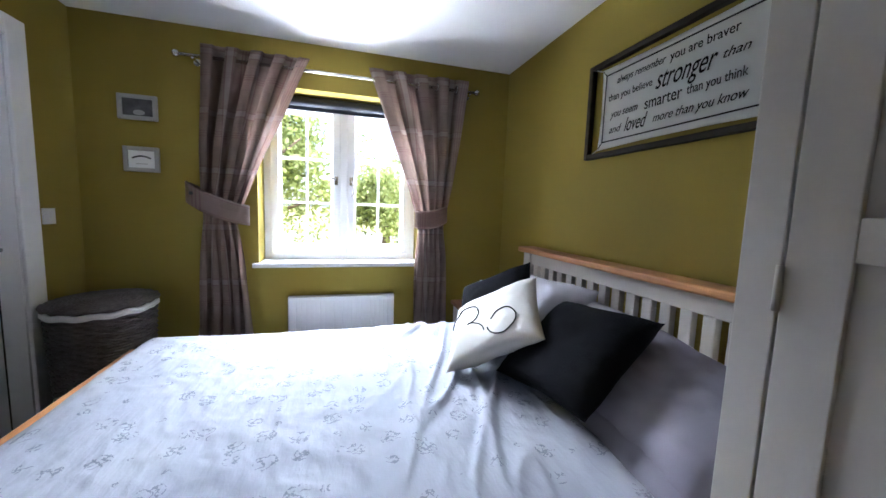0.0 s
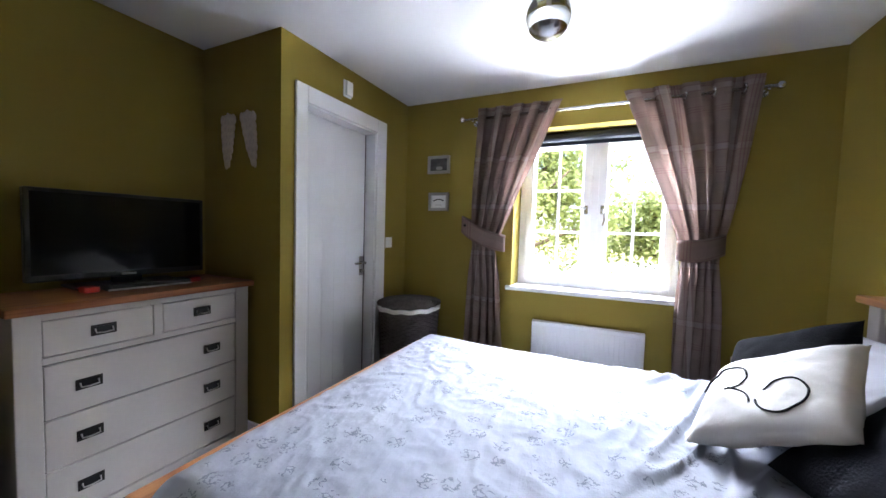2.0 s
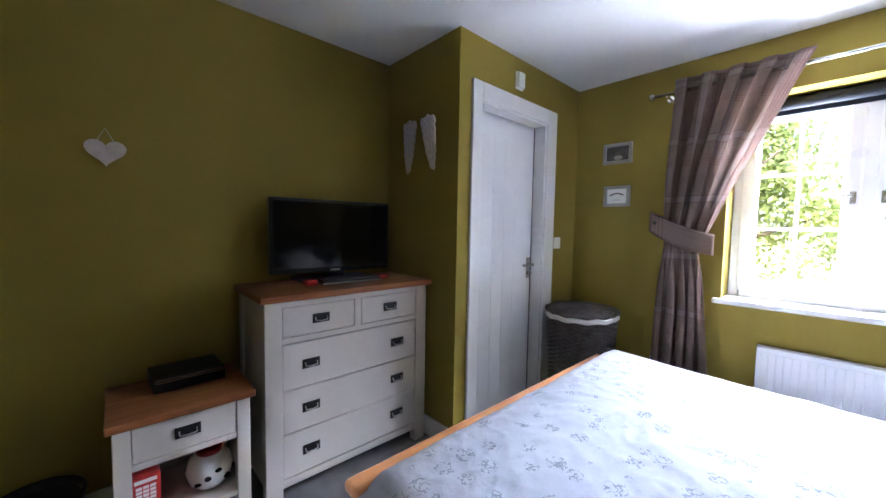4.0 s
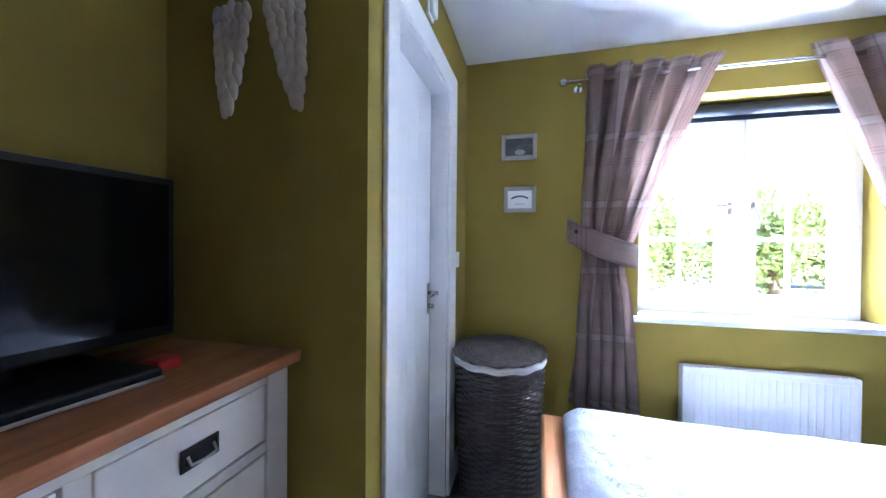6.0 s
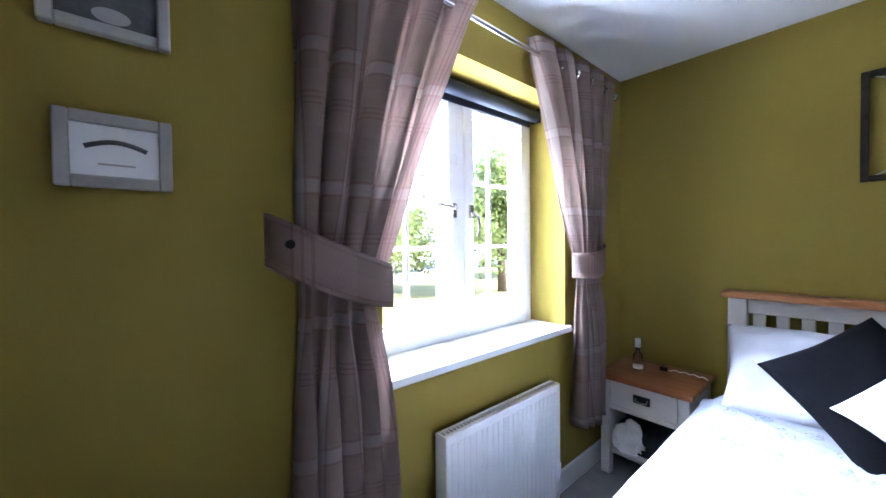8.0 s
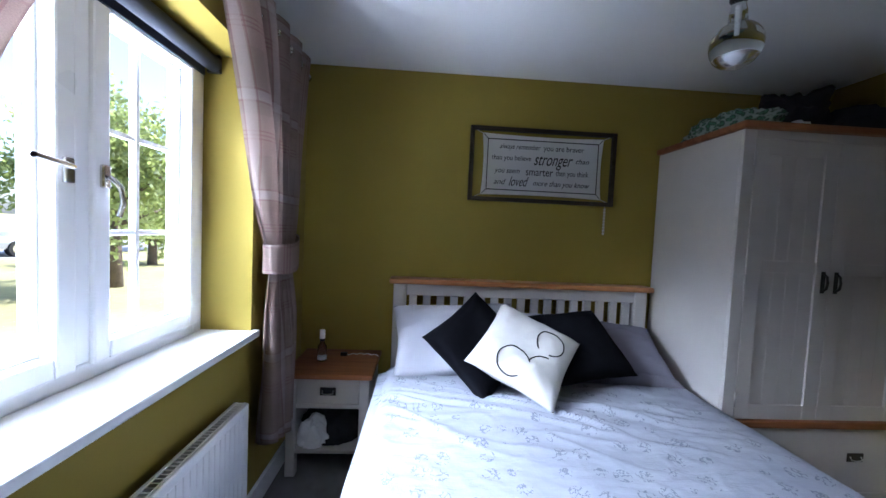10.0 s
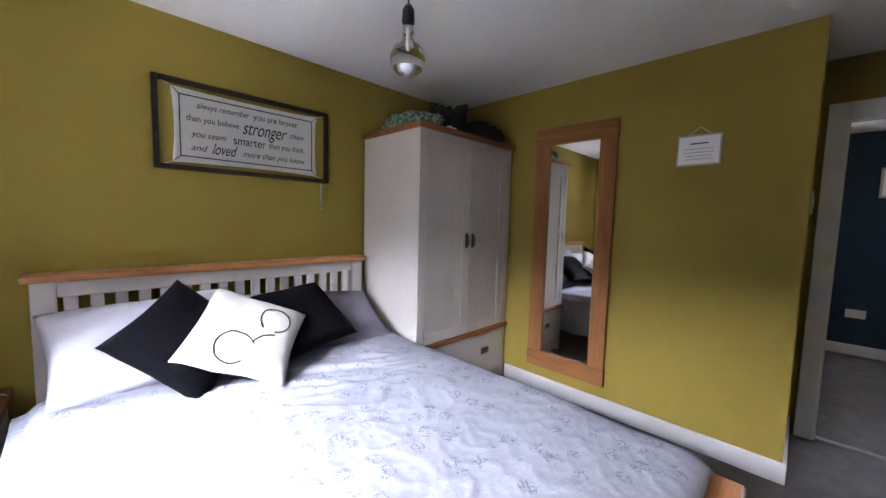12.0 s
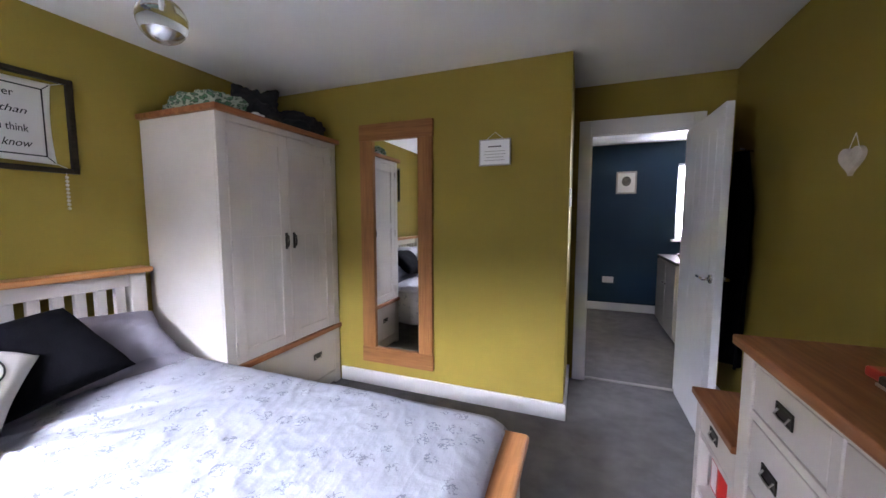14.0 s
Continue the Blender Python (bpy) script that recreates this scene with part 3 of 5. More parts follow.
# ---- curtains and rod ----
def curtain(label, top, tie, bottom, z_bot, tie_z, band, side):
    """top, tie, bottom: the cloth's extent in x at those heights; band: the tieback's ends (x, z) and their middle heights."""
    z_top, folds, cloth = 2.266, 4.6, 1.3
    y = YN - 0.095

    def span(z):
        if z > tie_z:
            k = (z - tie_z) / (z_top - tie_z)
            inner, outer = k ** 1.08, k ** 0.8
            k0, k1 = (outer, inner) if side < 0 else (inner, outer)
            return tie[0] + (top[0] - tie[0]) * k0, tie[1] + (top[1] - tie[1]) * k1
        k = ((tie_z - z) / (tie_z - z_bot)) ** 0.85
        return tie[0] + (bottom[0] - tie[0]) * k, tie[1] + (bottom[1] - tie[1]) * k

    def f(u, v):
        z = z_top + (z_bot - z_top) * v
        a, b = span(z)
        pinch = math.exp(-((z - tie_z) / 0.17) ** 2)
        amp = (0.042 + 0.012 * math.sin(7 * v + 3 * u)) * (1 - 0.5 * pinch)
        ph = 2 * math.pi * folds * (u + 0.035 * math.sin(5 * v + 4 * u + side) * min(1.0, v * 3))
        w = noise.noise(Vector((u * 3 + side * 7, v * 3, 2.0)))
        pull = noise.noise(Vector((u * 9 + side, v * 2.2, 5.0)))
        wave = math.cos(ph)
        wave = math.copysign(abs(wave) ** 0.75, wave)
        dx = (0.016 * math.sin(ph * 2 + 1) + 0.01 * pull * v) * (1 - pinch)
        hem = 0.012 * math.sin(ph) * (v > 0.98)
        lift = 0.014 * math.cos(ph) * max(0.0, 1 - v * 18)
        return (a + (b - a) * u + dx, y - 0.012 * pinch + amp * wave + 0.02 * w * (0.3 + v) + 0.008 * pull * v, z + hem + lift)

    c = thing("curtain", label, "curtain", pose(0, 0, 0), "pair of curtains")
    part("cloth", sheet(170, 80, f, 0.002, lambda u, v: (u * cloth, v * 1.88)), M_plaid, c, smooth=True)
    (ax, az), (bx, bz) = band

    def g(u, v):
        a = 2 * math.pi * u
        x = (ax + bx) / 2 - (bx - ax) / 2 * math.cos(a)
        k = (x - ax) / (bx - ax)
        sag = -0.018 * math.sin(math.pi * k)
        half = 0.064 + 0.006 * math.sin(math.pi * k)
        return (x, y - 0.012 - 0.068 * math.sin(a), az + (bz - az) * k + sag + half - 2 * half * v)

    tb = part("tieback", sheet(48, 6, g, 0.004, lambda u, v: (u * 0.55 + 0.1, v * 0.13 + 0.05)), M_plaid, c, "stiff plaid tieback band", True)
    if side < 0:
        part("button", rod((ax + 0.045, y - 0.062, az - 0.012), (ax + 0.045, y - 0.046, az - 0.012), 0.011, seg=14), M_blackmetal, tb)
    for i in range(5):
        x = top[0] + (top[1] - top[0]) * (i + 0.5) / 5
        pts = [(x + 0.006 * math.sin(2 * k), y + 0.027 * math.cos(2 * math.pi * k / 20), 2.19 + 0.027 * math.sin(2 * math.pi * k / 20)) for k in range(20)]
        part("eyelet", ring_of(pts, 0.0065, 8), M_chrome, c, "chrome eyelet ring", True)


curtain("mauve plaid curtain tied back, by the picture frames", (-0.86, -0.215), (-0.86, -0.655), (-0.915, -0.57), 0.385, 1.18, ((-0.945, 1.365), (-0.585, 1.22)), -1)
curtain("mauve plaid curtain tied back, beside the bedside table", (0.165, 0.89), (0.555, 0.75), (0.545, 0.775), 0.375, 1.2, ((0.525, 1.225), (0.775, 1.275)), 1)
r = thing("curtain_rod", "polished steel curtain rod with ball finials", "curtain rod", pose(0, 0, 0))
part("pole", rod((-0.955, YN - 0.095, 2.19), (0.965, YN - 0.095, 2.19), 0.0105, seg=16), M_chrome, r, smooth=True)
for x in (-0.972, 0.982):
    part("finial", ball((x, YN - 0.095, 2.19), 0.022), M_chrome, r, smooth=True)
for x in (-0.885, 0.93):
    bm = rod((x, YN - 0.095, 2.178), (x, YN - 0.004, 2.178), 0.007, seg=12)
    rod((x, YN - 0.008, 2.178), (x, YN, 2.178), 0.022, seg=18, bm=bm)
    part("bracket", bm, M_chrome, r)


# ---- radiator ----
def radiator():
    x0, x1, z0, z1 = -0.36, 0.385, 0.12, 0.655
    y0, y1 = YN - 0.1, YN - 0.03
    r = thing("radiator", "white finely ribbed steel panel radiator under the window", "radiator", pose(0, 0, 0))
    part("front_panel", slab((x0, y0 + 0.006, z0), (x1, y0 + 0.02, z1), 0.006, 3), M_trim, r)
    for i in range(22):
        a = x0 + 0.02 + (x1 - x0 - 0.04) * i / 22
        part("rib", slab((a + 0.003, y0 + 0.004, z0 + 0.03), (a + 0.03, y0 + 0.008, z1 - 0.03), 0.0019, 1), M_trim, r)
    part("back_panel", slab((x0, y1 - 0.012, z0), (x1, y1, z1 - 0.004), 0.004), M_trim, r)
    part("top_grille", slabs([((x0 + 0.004 + k * (x1 - x0 - 0.012) / 40, y0 + 0.02, z1 - 0.012), (x0 + 0.009 + k * (x1 - x0 - 0.012) / 40, y1 - 0.012, z1 - 0.003)) for k in range(41)] + [((x0, y0 + 0.02, z1 - 0.005), (x1, y0 + 0.026, z1)), ((x0, y1 - 0.018, z1 - 0.005), (x1, y1 - 0.012, z1))]), M_trim, r)
    for x in (x0, x1 - 0.004):
        part("side_cover", slab((x, y0 + 0.012, z0 + 0.02), (x + 0.004, y1 - 0.004, z1 - 0.001), 0.0015), M_trim, r)
    for x in (x0 + 0.06, x1 - 0.06):
        part("wall_bracket", slab((x - 0.02, y1 - 0.002, z0 + 0.1), (x + 0.02, YN, z1 - 0.1)), M_trim, r)
    for x, s in ((x0 - 0.03, 1), (x1 + 0.03, -1)):
        v = part("valve", rod((x, y0 + 0.04, z0 + 0.03), (x, y0 + 0.04, z0 + 0.11), 0.016, seg=14), M_socket, r, smooth=True)
        part("pipe", rod((x, y0 + 0.04, 0), (x, y0 + 0.04, z0 + 0.03), 0.0075, seg=10), M_trim, v, smooth=True)
        part("tail", rod((x, y0 + 0.04, z0 + 0.045), (x + s * 0.034, y0 + 0.04, z0 + 0.045), 0.008, seg=10), M_chrome, v, smooth=True)


radiator()


# ---- bed ----
BX0, BX1, BY0, BY1 = -1.05, XE - 0.02, 0.345, 2.015
BZ = 0.56


def bed():
    b = thing("bed", "king-size bed, soft white painted wood with oak rails", "bed", pose(0, 0, 0))
    hx0, hx1, top = BX1 - 0.09, BX1 - 0.02, 1.045
    for y in (BY0 + 0.01, BY1 - 0.09):
        part("headboard_post", slab((hx0, y, 0), (hx1, y + 0.08, top), 0.006), M_furn, b)
    part("headboard_cap", slab((hx0 - 0.035, BY0 - 0.015, top), (hx1 + 0.015, BY1 + 0.015, top + 0.034), 0.01, 3), M_orange, b, "oak headboard cap")
    a, c = BY0 + 0.09, BY1 - 0.09
    part("headboard_top_rail", slab((hx0 + 0.012, a, top - 0.075), (hx1 - 0.012, c, top), 0.005), M_furn, b)
    part("headboard_low_rail", slab((hx0 + 0.012, a, 0.36), (hx1 - 0.012, c, 0.62), 0.005), M_furn, b)
    n = 17
    for i in range(n):
        y = a + (c - a) * (i + 0.5) / n
        part("headboard_slat", slab((hx0 + 0.02, y - 0.024, 0.62), (hx1 - 0.02, y + 0.024, top - 0.075), 0.004), M_furn, b)
    for y in (BY0 + 0.03, BY1 - 0.06):
        part("side_rail", slab((BX0 + 0.06, y, 0.2), (hx0, y + 0.03, 0.38), 0.005), M_furn, b)
    for y in (BY0 + 0.005, BY1 - 0.085):
        part("footboard_post", slab((BX0, y, 0), (BX0 + 0.06, y + 0.08, 0.48), 0.006), M_furn, b)
    part("footboard_panel", slab((BX0 + 0.014, BY0 + 0.085, 0.16), (BX0 + 0.046, BY1 - 0.085, 0.48), 0.004), M_furn, b)
    part("footboard_cap", slab((BX0 - 0.03, BY0 - 0.025, 0.478), (BX0 + 0.085, BY1 + 0.045, 0.518), 0.016, 4), M_orange, b, "oak footboard cap")
    part("mattress", slab((BX0 + 0.07, BY0 + 0.065, 0.3), (hx0, BY1 - 0.065, BZ - 0.03), 0.05, 4), M_whitecloth, b)
    part("slat_base", slab((BX0 + 0.06, BY0 + 0.06, 0.26), (hx0, BY1 - 0.06, 0.3)), M_rustic, b)


bed()


def duvet():
    x0, x1 = BX0 + 0.05, BX1 - 0.33
    y0, y1 = BY0 - 0.005, BY1 + 0.005
    drop = 0.36
    L, W = (x1 - x0) + 0.12, (y1 - y0) + 2 * drop

    def f(u, v):
        s, t = u * L, v * W
        x = x1 - s
        z = BZ + 0.035
        # across the bed
        e = 0.07
        tt = t - drop
        wid = y1 - y0
        if tt < 0:
            y, dz = y0 - 0.012, tt
        elif tt > wid:
            y, dz = y1 + 0.012, -(tt - wid)
        else:
            y, dz = y0 + tt, 0.0
        d = min(tt, wid - tt)
        if 0 <= d < e:
            k = 1 - d / e
            dz -= e * 0.6 * k * k
        elif d < 0:
            dz -= e * 0.6
        # over the foot
        if x < x0 + 0.1:
            k = min(1.6, (x0 + 0.1 - x) / 0.1)
            dz -= 0.05 * k * k
        x = max(x, x0 - 0.0 + 0.012 * math.sin(9 * v))
        p = Vector((x * 2.2, y * 2.2, 0.3))
        puff = 0.012 * noise.noise(p) + 0.004 * noise.noise(p * 3.1)
        # pulled folds where the cover was dragged towards the pillows, and fine creases all over
        wx, wy = x + 0.05 * noise.noise(Vector((y * 2.5, x * 2, 7.0))), y + 0.06 * noise.noise(Vector((x * 3, y * 2, 3.0)))
        drag = math.exp(-((x - 0.46) / 0.27) ** 2) * min(1.0, max(0.0, (y - 0.4) / 0.4))
        n0 = noise.noise(Vector((wx * 9.5 - wy * 3.4, wy * 1.4 + wx * 0.6, 11.0)))
        folds = 0.024 * max(0.0, 1 - abs(n0) * 4.2) ** 1.4 * drag
        n1 = noise.noise(Vector((wx * 4.2 + wy * 2.6, wy * 2.2 - wx * 1.4, 4.0)))
        n2 = noise.noise(Vector((wx * 8 - wy * 5.0, wy * 6 + wx * 3, 9.0)))
        n3 = noise.noise(Vector((wx * 16 + wy * 7, wy * 11 - wx * 6, 2.0)))
        crease = folds + 0.0035 * max(0.0, 1 - abs(n1) * 5) + 0.0032 * max(0.0, 1 - abs(n2) * 4) + 0.0018 * (1 - min(1.0, abs(n3) * 3))
        if 0 <= d:
            z += puff + crease * min(1, d / 0.1)
        else:
            fold = 0.022 * math.sin(x * 17 + 2 * noise.noise(Vector((x * 2, t, 1)))) * min(1, -d / 0.12)
            y += -fold if tt < 0 else fold
            y += -0.02 if tt < 0 else 0.02
        if u < 0.03:
            z += 0.012
        return (x, y, max(z + dz, 0.14))

    d = tagged(part("duvet", sheet(240, 230, f, -0.018, lambda u, v: (u * L, v * W)), M_duvet, None, smooth=True),
               "white duvet with small grey sketch print, slightly rumpled", "duvet")
    return d


duvet()


def cushion(name, w, h, t, material, m, label, seed=0, crumple=1.0, group=""):
    """A stuffed square: w across, h up, t thick, lying in its own x-y plane."""
    bm = bmesh.new()
    n = 30
    g = {}
    for s in (1, -1):
        for i in range(n + 1):
            for j in range(n + 1):
                a, c = 2 * i / n - 1, 2 * j / n - 1
                if s < 0 and (i in (0, n) or j in (0, n)):
                    g[s, i, j] = g[1, i, j]
                    continue
                k = max(0.0, (1 - a ** 4) * (1 - c ** 4)) ** 0.55
                pull = 0.07 * (1 - abs(c) ** 1.5) * abs(a) ** 3
                pull2 = 0.07 * (1 - abs(a) ** 1.5) * abs(c) ** 3
                q = Vector((a * 1.7 + seed, c * 1.7, s * 0.6))
                wr = noise.noise(q) * 0.25 + (abs(noise.noise(q * 2.6)) - 0.2) * 0.16
                z = s * t / 2 * k * (1 + crumple * wr)
                g[s, i, j] = bm.verts.new((a * w / 2 * (1 - pull), c * h / 2 * (1 - pull2), z + 0.012 * crumple * noise.noise(q * 0.8)))
        for i in range(n):
            for j in range(n):
                bm.faces.new((g[s, i, j], g[s, i + 1, j], g[s, i + 1, j + 1], g[s, i, j + 1]))
    ob = part(name, bm, material, None, smooth=True)
    ob.matrix_world = m
    return tagged(ob, label, name.replace("_", " "), group)


def leaning(x, y, z, lean, spin, turn=0):
    """A cushion's pose: facing the foot of the bed, leaning back, spun in its own plane."""
    return pose(x, y, z, 0, 0, turn) @ Matrix(((0, 0, -1, 0), (-1, 0, 0, 0), (0, 1, 0, 0), (0, 0, 0, 1))) @ pose(0, 0, 0, -lean, 0, spin)


def spread(centre, across, up):
    """A cushion's pose from its middle and the directions of two of its edges."""
    a = Vector(across).normalized()
    n = a.cross(Vector(up)).normalized()
    m = Matrix((a, n.cross(a), n)).transposed().to_4x4()
    m.translation = centre
    return m


PZ = BZ + 0.03
cushion("pillow", 0.74, 0.46, 0.16, M_lightpillow, leaning(1.0, 1.61, PZ + 0.165, 44, 2, 4), "pale grey cotton pillow propped on the headboard", 1.0, 1.5, "pillows")
cushion("pillow", 0.74, 0.46, 0.15, M_lightpillow, leaning(1.06, 1.3, PZ + 0.13, 46, -3, 0), "pale grey cotton pillow tucked behind the cushions", 7.0, 1.4, "pillows")
cushion("pillow", 0.72, 0.46, 0.15, M_greypillow, leaning(0.97, 0.71, PZ + 0.03, 84, -3, -4), "mid-grey cotton pillow lying flat", 2.0, 1.5, "pillows")
cushion("pillow", 0.72, 0.46, 0.17, M_greypillow, leaning(1.0, 0.73, PZ + 0.125, 62, -3, -6), "mid-grey cotton pillow propped on the headboard", 3.0, 1.6, "pillows")
cushion("cushion", 0.44, 0.44, 0.13, M_velvet, spread((0.755, 1.517, 0.805), (0.58, -0.68, 0.45), (0.311, 0.696, 0.646)), "black plush square cushion standing on its corner", 4.0, 0.6, "cushions")
cushion("cushion", 0.46, 0.46, 0.14, M_velvet, spread((0.83, 0.965, 0.795), (-0.18, 0.975, -0.07), (-0.81, -0.19, -0.56)), "black plush square cushion leaning on a pillow", 5.0, 0.6, "cushions")
WC = spread((0.66, 1.305, 0.803), (-0.168, -0.358, -0.155), (0.29, -0.275, 0.2))
wc = cushion("cushion", 0.45, 0.45, 0.13, M_cream, WC, "cream canvas cushion with thin black looped lines", 6.0, 1.1, "cushions")


def loop_on(parent, cx, cy, r, a0, a1, depth=0.061):
    pts = []
    for k in range(41):
        a = radians(a0 + (a1 - a0) * k / 40)
        x, y = cx + r * math.cos(a), cy + r * math.sin(a)
        u, v = x / 0.225, y / 0.225
        kk = max(0.0, (1 - u ** 4) * (1 - v ** 4)) ** 0.55
        q = Vector((u * 1.7 + 6.0, v * 1.7, 0.6))
        wr = noise.noise(q) * 0.25 + (abs(noise.noise(q * 2.6)) - 0.2) * 0.16
        pts.append((x, y, 0.065 * kk * (1 + 1.1 * wr) + 0.0132 * noise.noise(q * 0.8) + 0.001))
    return part("printed_line", ring_of(pts, 0.0032, 6, False), M_ink, parent, "thin black printed line", True)


loop_on(wc, -0.027, -0.125, 0.075, 20, 310)
loop_on(wc, 0.093, 0.07, 0.068, -80, 235)
loop_on(wc, 0.12, -0.1, 0.085, 95, 175)


# ---- oak-topped furniture ----
def handle(parent, y, z, w=0.085, h=0.044):
    """A recessed cup handle on a front that faces +x."""
    p = part("handle", slabs([((0, y - w / 2, z - h / 2), (0.005, y + w / 2, z - h / 2 + 0.007)), ((0, y - w / 2, z + h / 2 - 0.007), (0.005, y + w / 2, z + h / 2)),
                              ((0, y - w / 2, z - h / 2 + 0.007), (0.005, y - w / 2 + 0.007, z + h / 2 - 0.007)), ((0, y + w / 2 - 0.007, z - h / 2 + 0.007), (0.005, y + w / 2, z + h / 2 - 0.007))], 0.0015), M_blackmetal, parent, "blackened metal drop handle")
    part("cup", slab((-0.002, y - w / 2 + 0.007, z - h / 2 + 0.007), (0.0015, y + w / 2 - 0.007, z + h / 2 - 0.007)), M_black, p)
    part("bail", ring_of([(0.004, y - w * 0.34, z + 0.006), (0.013, y - w * 0.33, z - 0.009), (0.014, y, z - 0.012), (0.013, y + w * 0.33, z - 0.009), (0.004, y + w * 0.34, z + 0.006)], 0.003, 8, False), M_strap, p, smooth=True)


def drawer(parent, x, y0, y1, z0, z1, handles):
    d = part("drawer", slab((x - 0.018, y0, z0), (x, y1, z1), 0.003), M_furn, parent)
    d.location = (0, 0, 0)
    for y in handles:
        before = set(scene.objects)
        handle(d, y, (z0 + z1) / 2 + 0.002)
        for o in set(scene.objects) - before:
            if o.parent == d:
                o.location = (x, 0, 0)


def chest_of_drawers():
    D, W, Ht = 0.455, 0.96, 0.985
    c = thing("chest_of_drawers", "soft white chest of drawers with an oak top", "chest of drawers", pose(XW + 0.05, 0.27, 0))
    fx = D - 0.025
    part("top", slab((0, 0, Ht - 0.032), (D, W, Ht), 0.005), M_oak, c, "oak top")
    for y in (0.022, W - 0.097):
        for x in (0.005, fx - 0.05):
            part("leg", slab((x, y, 0), (x + 0.05, y + 0.075, Ht - 0.032), 0.004), M_furn, c)
    for y in (0.034, W - 0.055):
        part("side_panel", slab((0.055, y, 0.07), (fx - 0.05, y + 0.02, Ht - 0.032), 0.002), M_furn, c)
    part("back_panel", slab((0.008, 0.097, 0.07), (0.02, W - 0.097, Ht - 0.032)), M_furn, c)
    # Solid black filler, so the gaps round the drawers are dark by colour.
    part("shade_core", slab((0.03, 0.06, 0.075), (fx - 0.022, W - 0.06, Ht - 0.04)), M_black, c, "black filler, shade of the gaps put into its colour")
    a, b = 0.1, W - 0.1
    part("front_rail", slab((fx - 0.03, a - 0.003, Ht - 0.062), (fx - 0.004, b + 0.003, Ht - 0.032), 0.002), M_furn, c)
    part("front_rail", slab((fx - 0.03, a - 0.003, Ht - 0.232), (fx - 0.004, b + 0.003, Ht - 0.206), 0.002), M_furn, c)
    part("front_rail", slab((fx - 0.03, a - 0.003, 0.075), (fx - 0.004, b + 0.003, 0.112), 0.002), M_furn, c)
    part("divider", slab((fx - 0.03, W / 2 - 0.018, Ht - 0.206), (fx - 0.004, W / 2 + 0.018, Ht - 0.062), 0.002), M_furn, c)
    zt0, zt1 = Ht - 0.202, Ht - 0.066
    drawer(c, fx - 0.006, a, W / 2 - 0.022, zt0, zt1, ((a + W / 2) / 2 - 0.01,))
    drawer(c, fx - 0.006, W / 2 + 0.022, b, zt0, zt1, ((b + W / 2) / 2 + 0.01,))
    zs = (0.116, 0.326, 0.532, Ht - 0.236)
    for z0, z1 in zip(zs, zs[1:]):
        drawer(c, fx - 0.006, a, b, z0 + 0.003, z1 - 0.003, (a + 0.13, b - 0.13))


chest_of_drawers()


def bedside_table():
    """Built with its front towards +x; local origin at the back corner on the floor."""
    D, W, Ht = 0.42, 0.48, 0.585
    c = thing("bedside_table", "soft white bedside table, oak top, open shelf", "bedside table", pose(XW + 0.06, -0.225, 0), "bedside tables")
    fx = D - 0.02
    part("top", slab((0, 0, Ht - 0.03), (D, W, Ht), 0.005), M_oak, c, "oak top")
    for y in (0.018, W - 0.07):
        for x in (0.005, fx - 0.048):
            part("leg", slab((x, y, 0), (x + 0.048, y + 0.052, Ht - 0.03), 0.004), M_furn, c)
    part("apron", slab((fx - 0.03, 0.07, Ht - 0.2), (fx - 0.006, W - 0.07, Ht - 0.175), 0.002), M_furn, c)
    for y in (0.025, W - 0.043):
        part("side_panel", slab((0.053, y, 0.1), (fx - 0.048, y + 0.018, Ht - 0.03), 0.002), M_furn, c)
    part("back_panel", slab((0.012, 0.07, 0.1), (0.024, W - 0.07, Ht - 0.03)), M_furn, c)
    # Black box added behind the drawer front to paint in the shade round it.
    part("shade_box", slab((0.03, 0.072, Ht - 0.17), (fx - 0.03, W - 0.072, Ht - 0.034)), M_black, c)
    drawer(c, fx - 0.005, 0.073, W - 0.073, Ht - 0.172, Ht - 0.036, (W / 2,))
    part("shelf", slab((0.02, 0.03, 0.13), (fx - 0.006, W - 0.03, 0.152), 0.003), M_furn, c)
    return c


ns = bedside_table()
copy_thing(ns, Matrix.Translation((XE - 0.02, YN - 0.045, 0)) @ pose(0, 0, 0, 0, 0, 180))


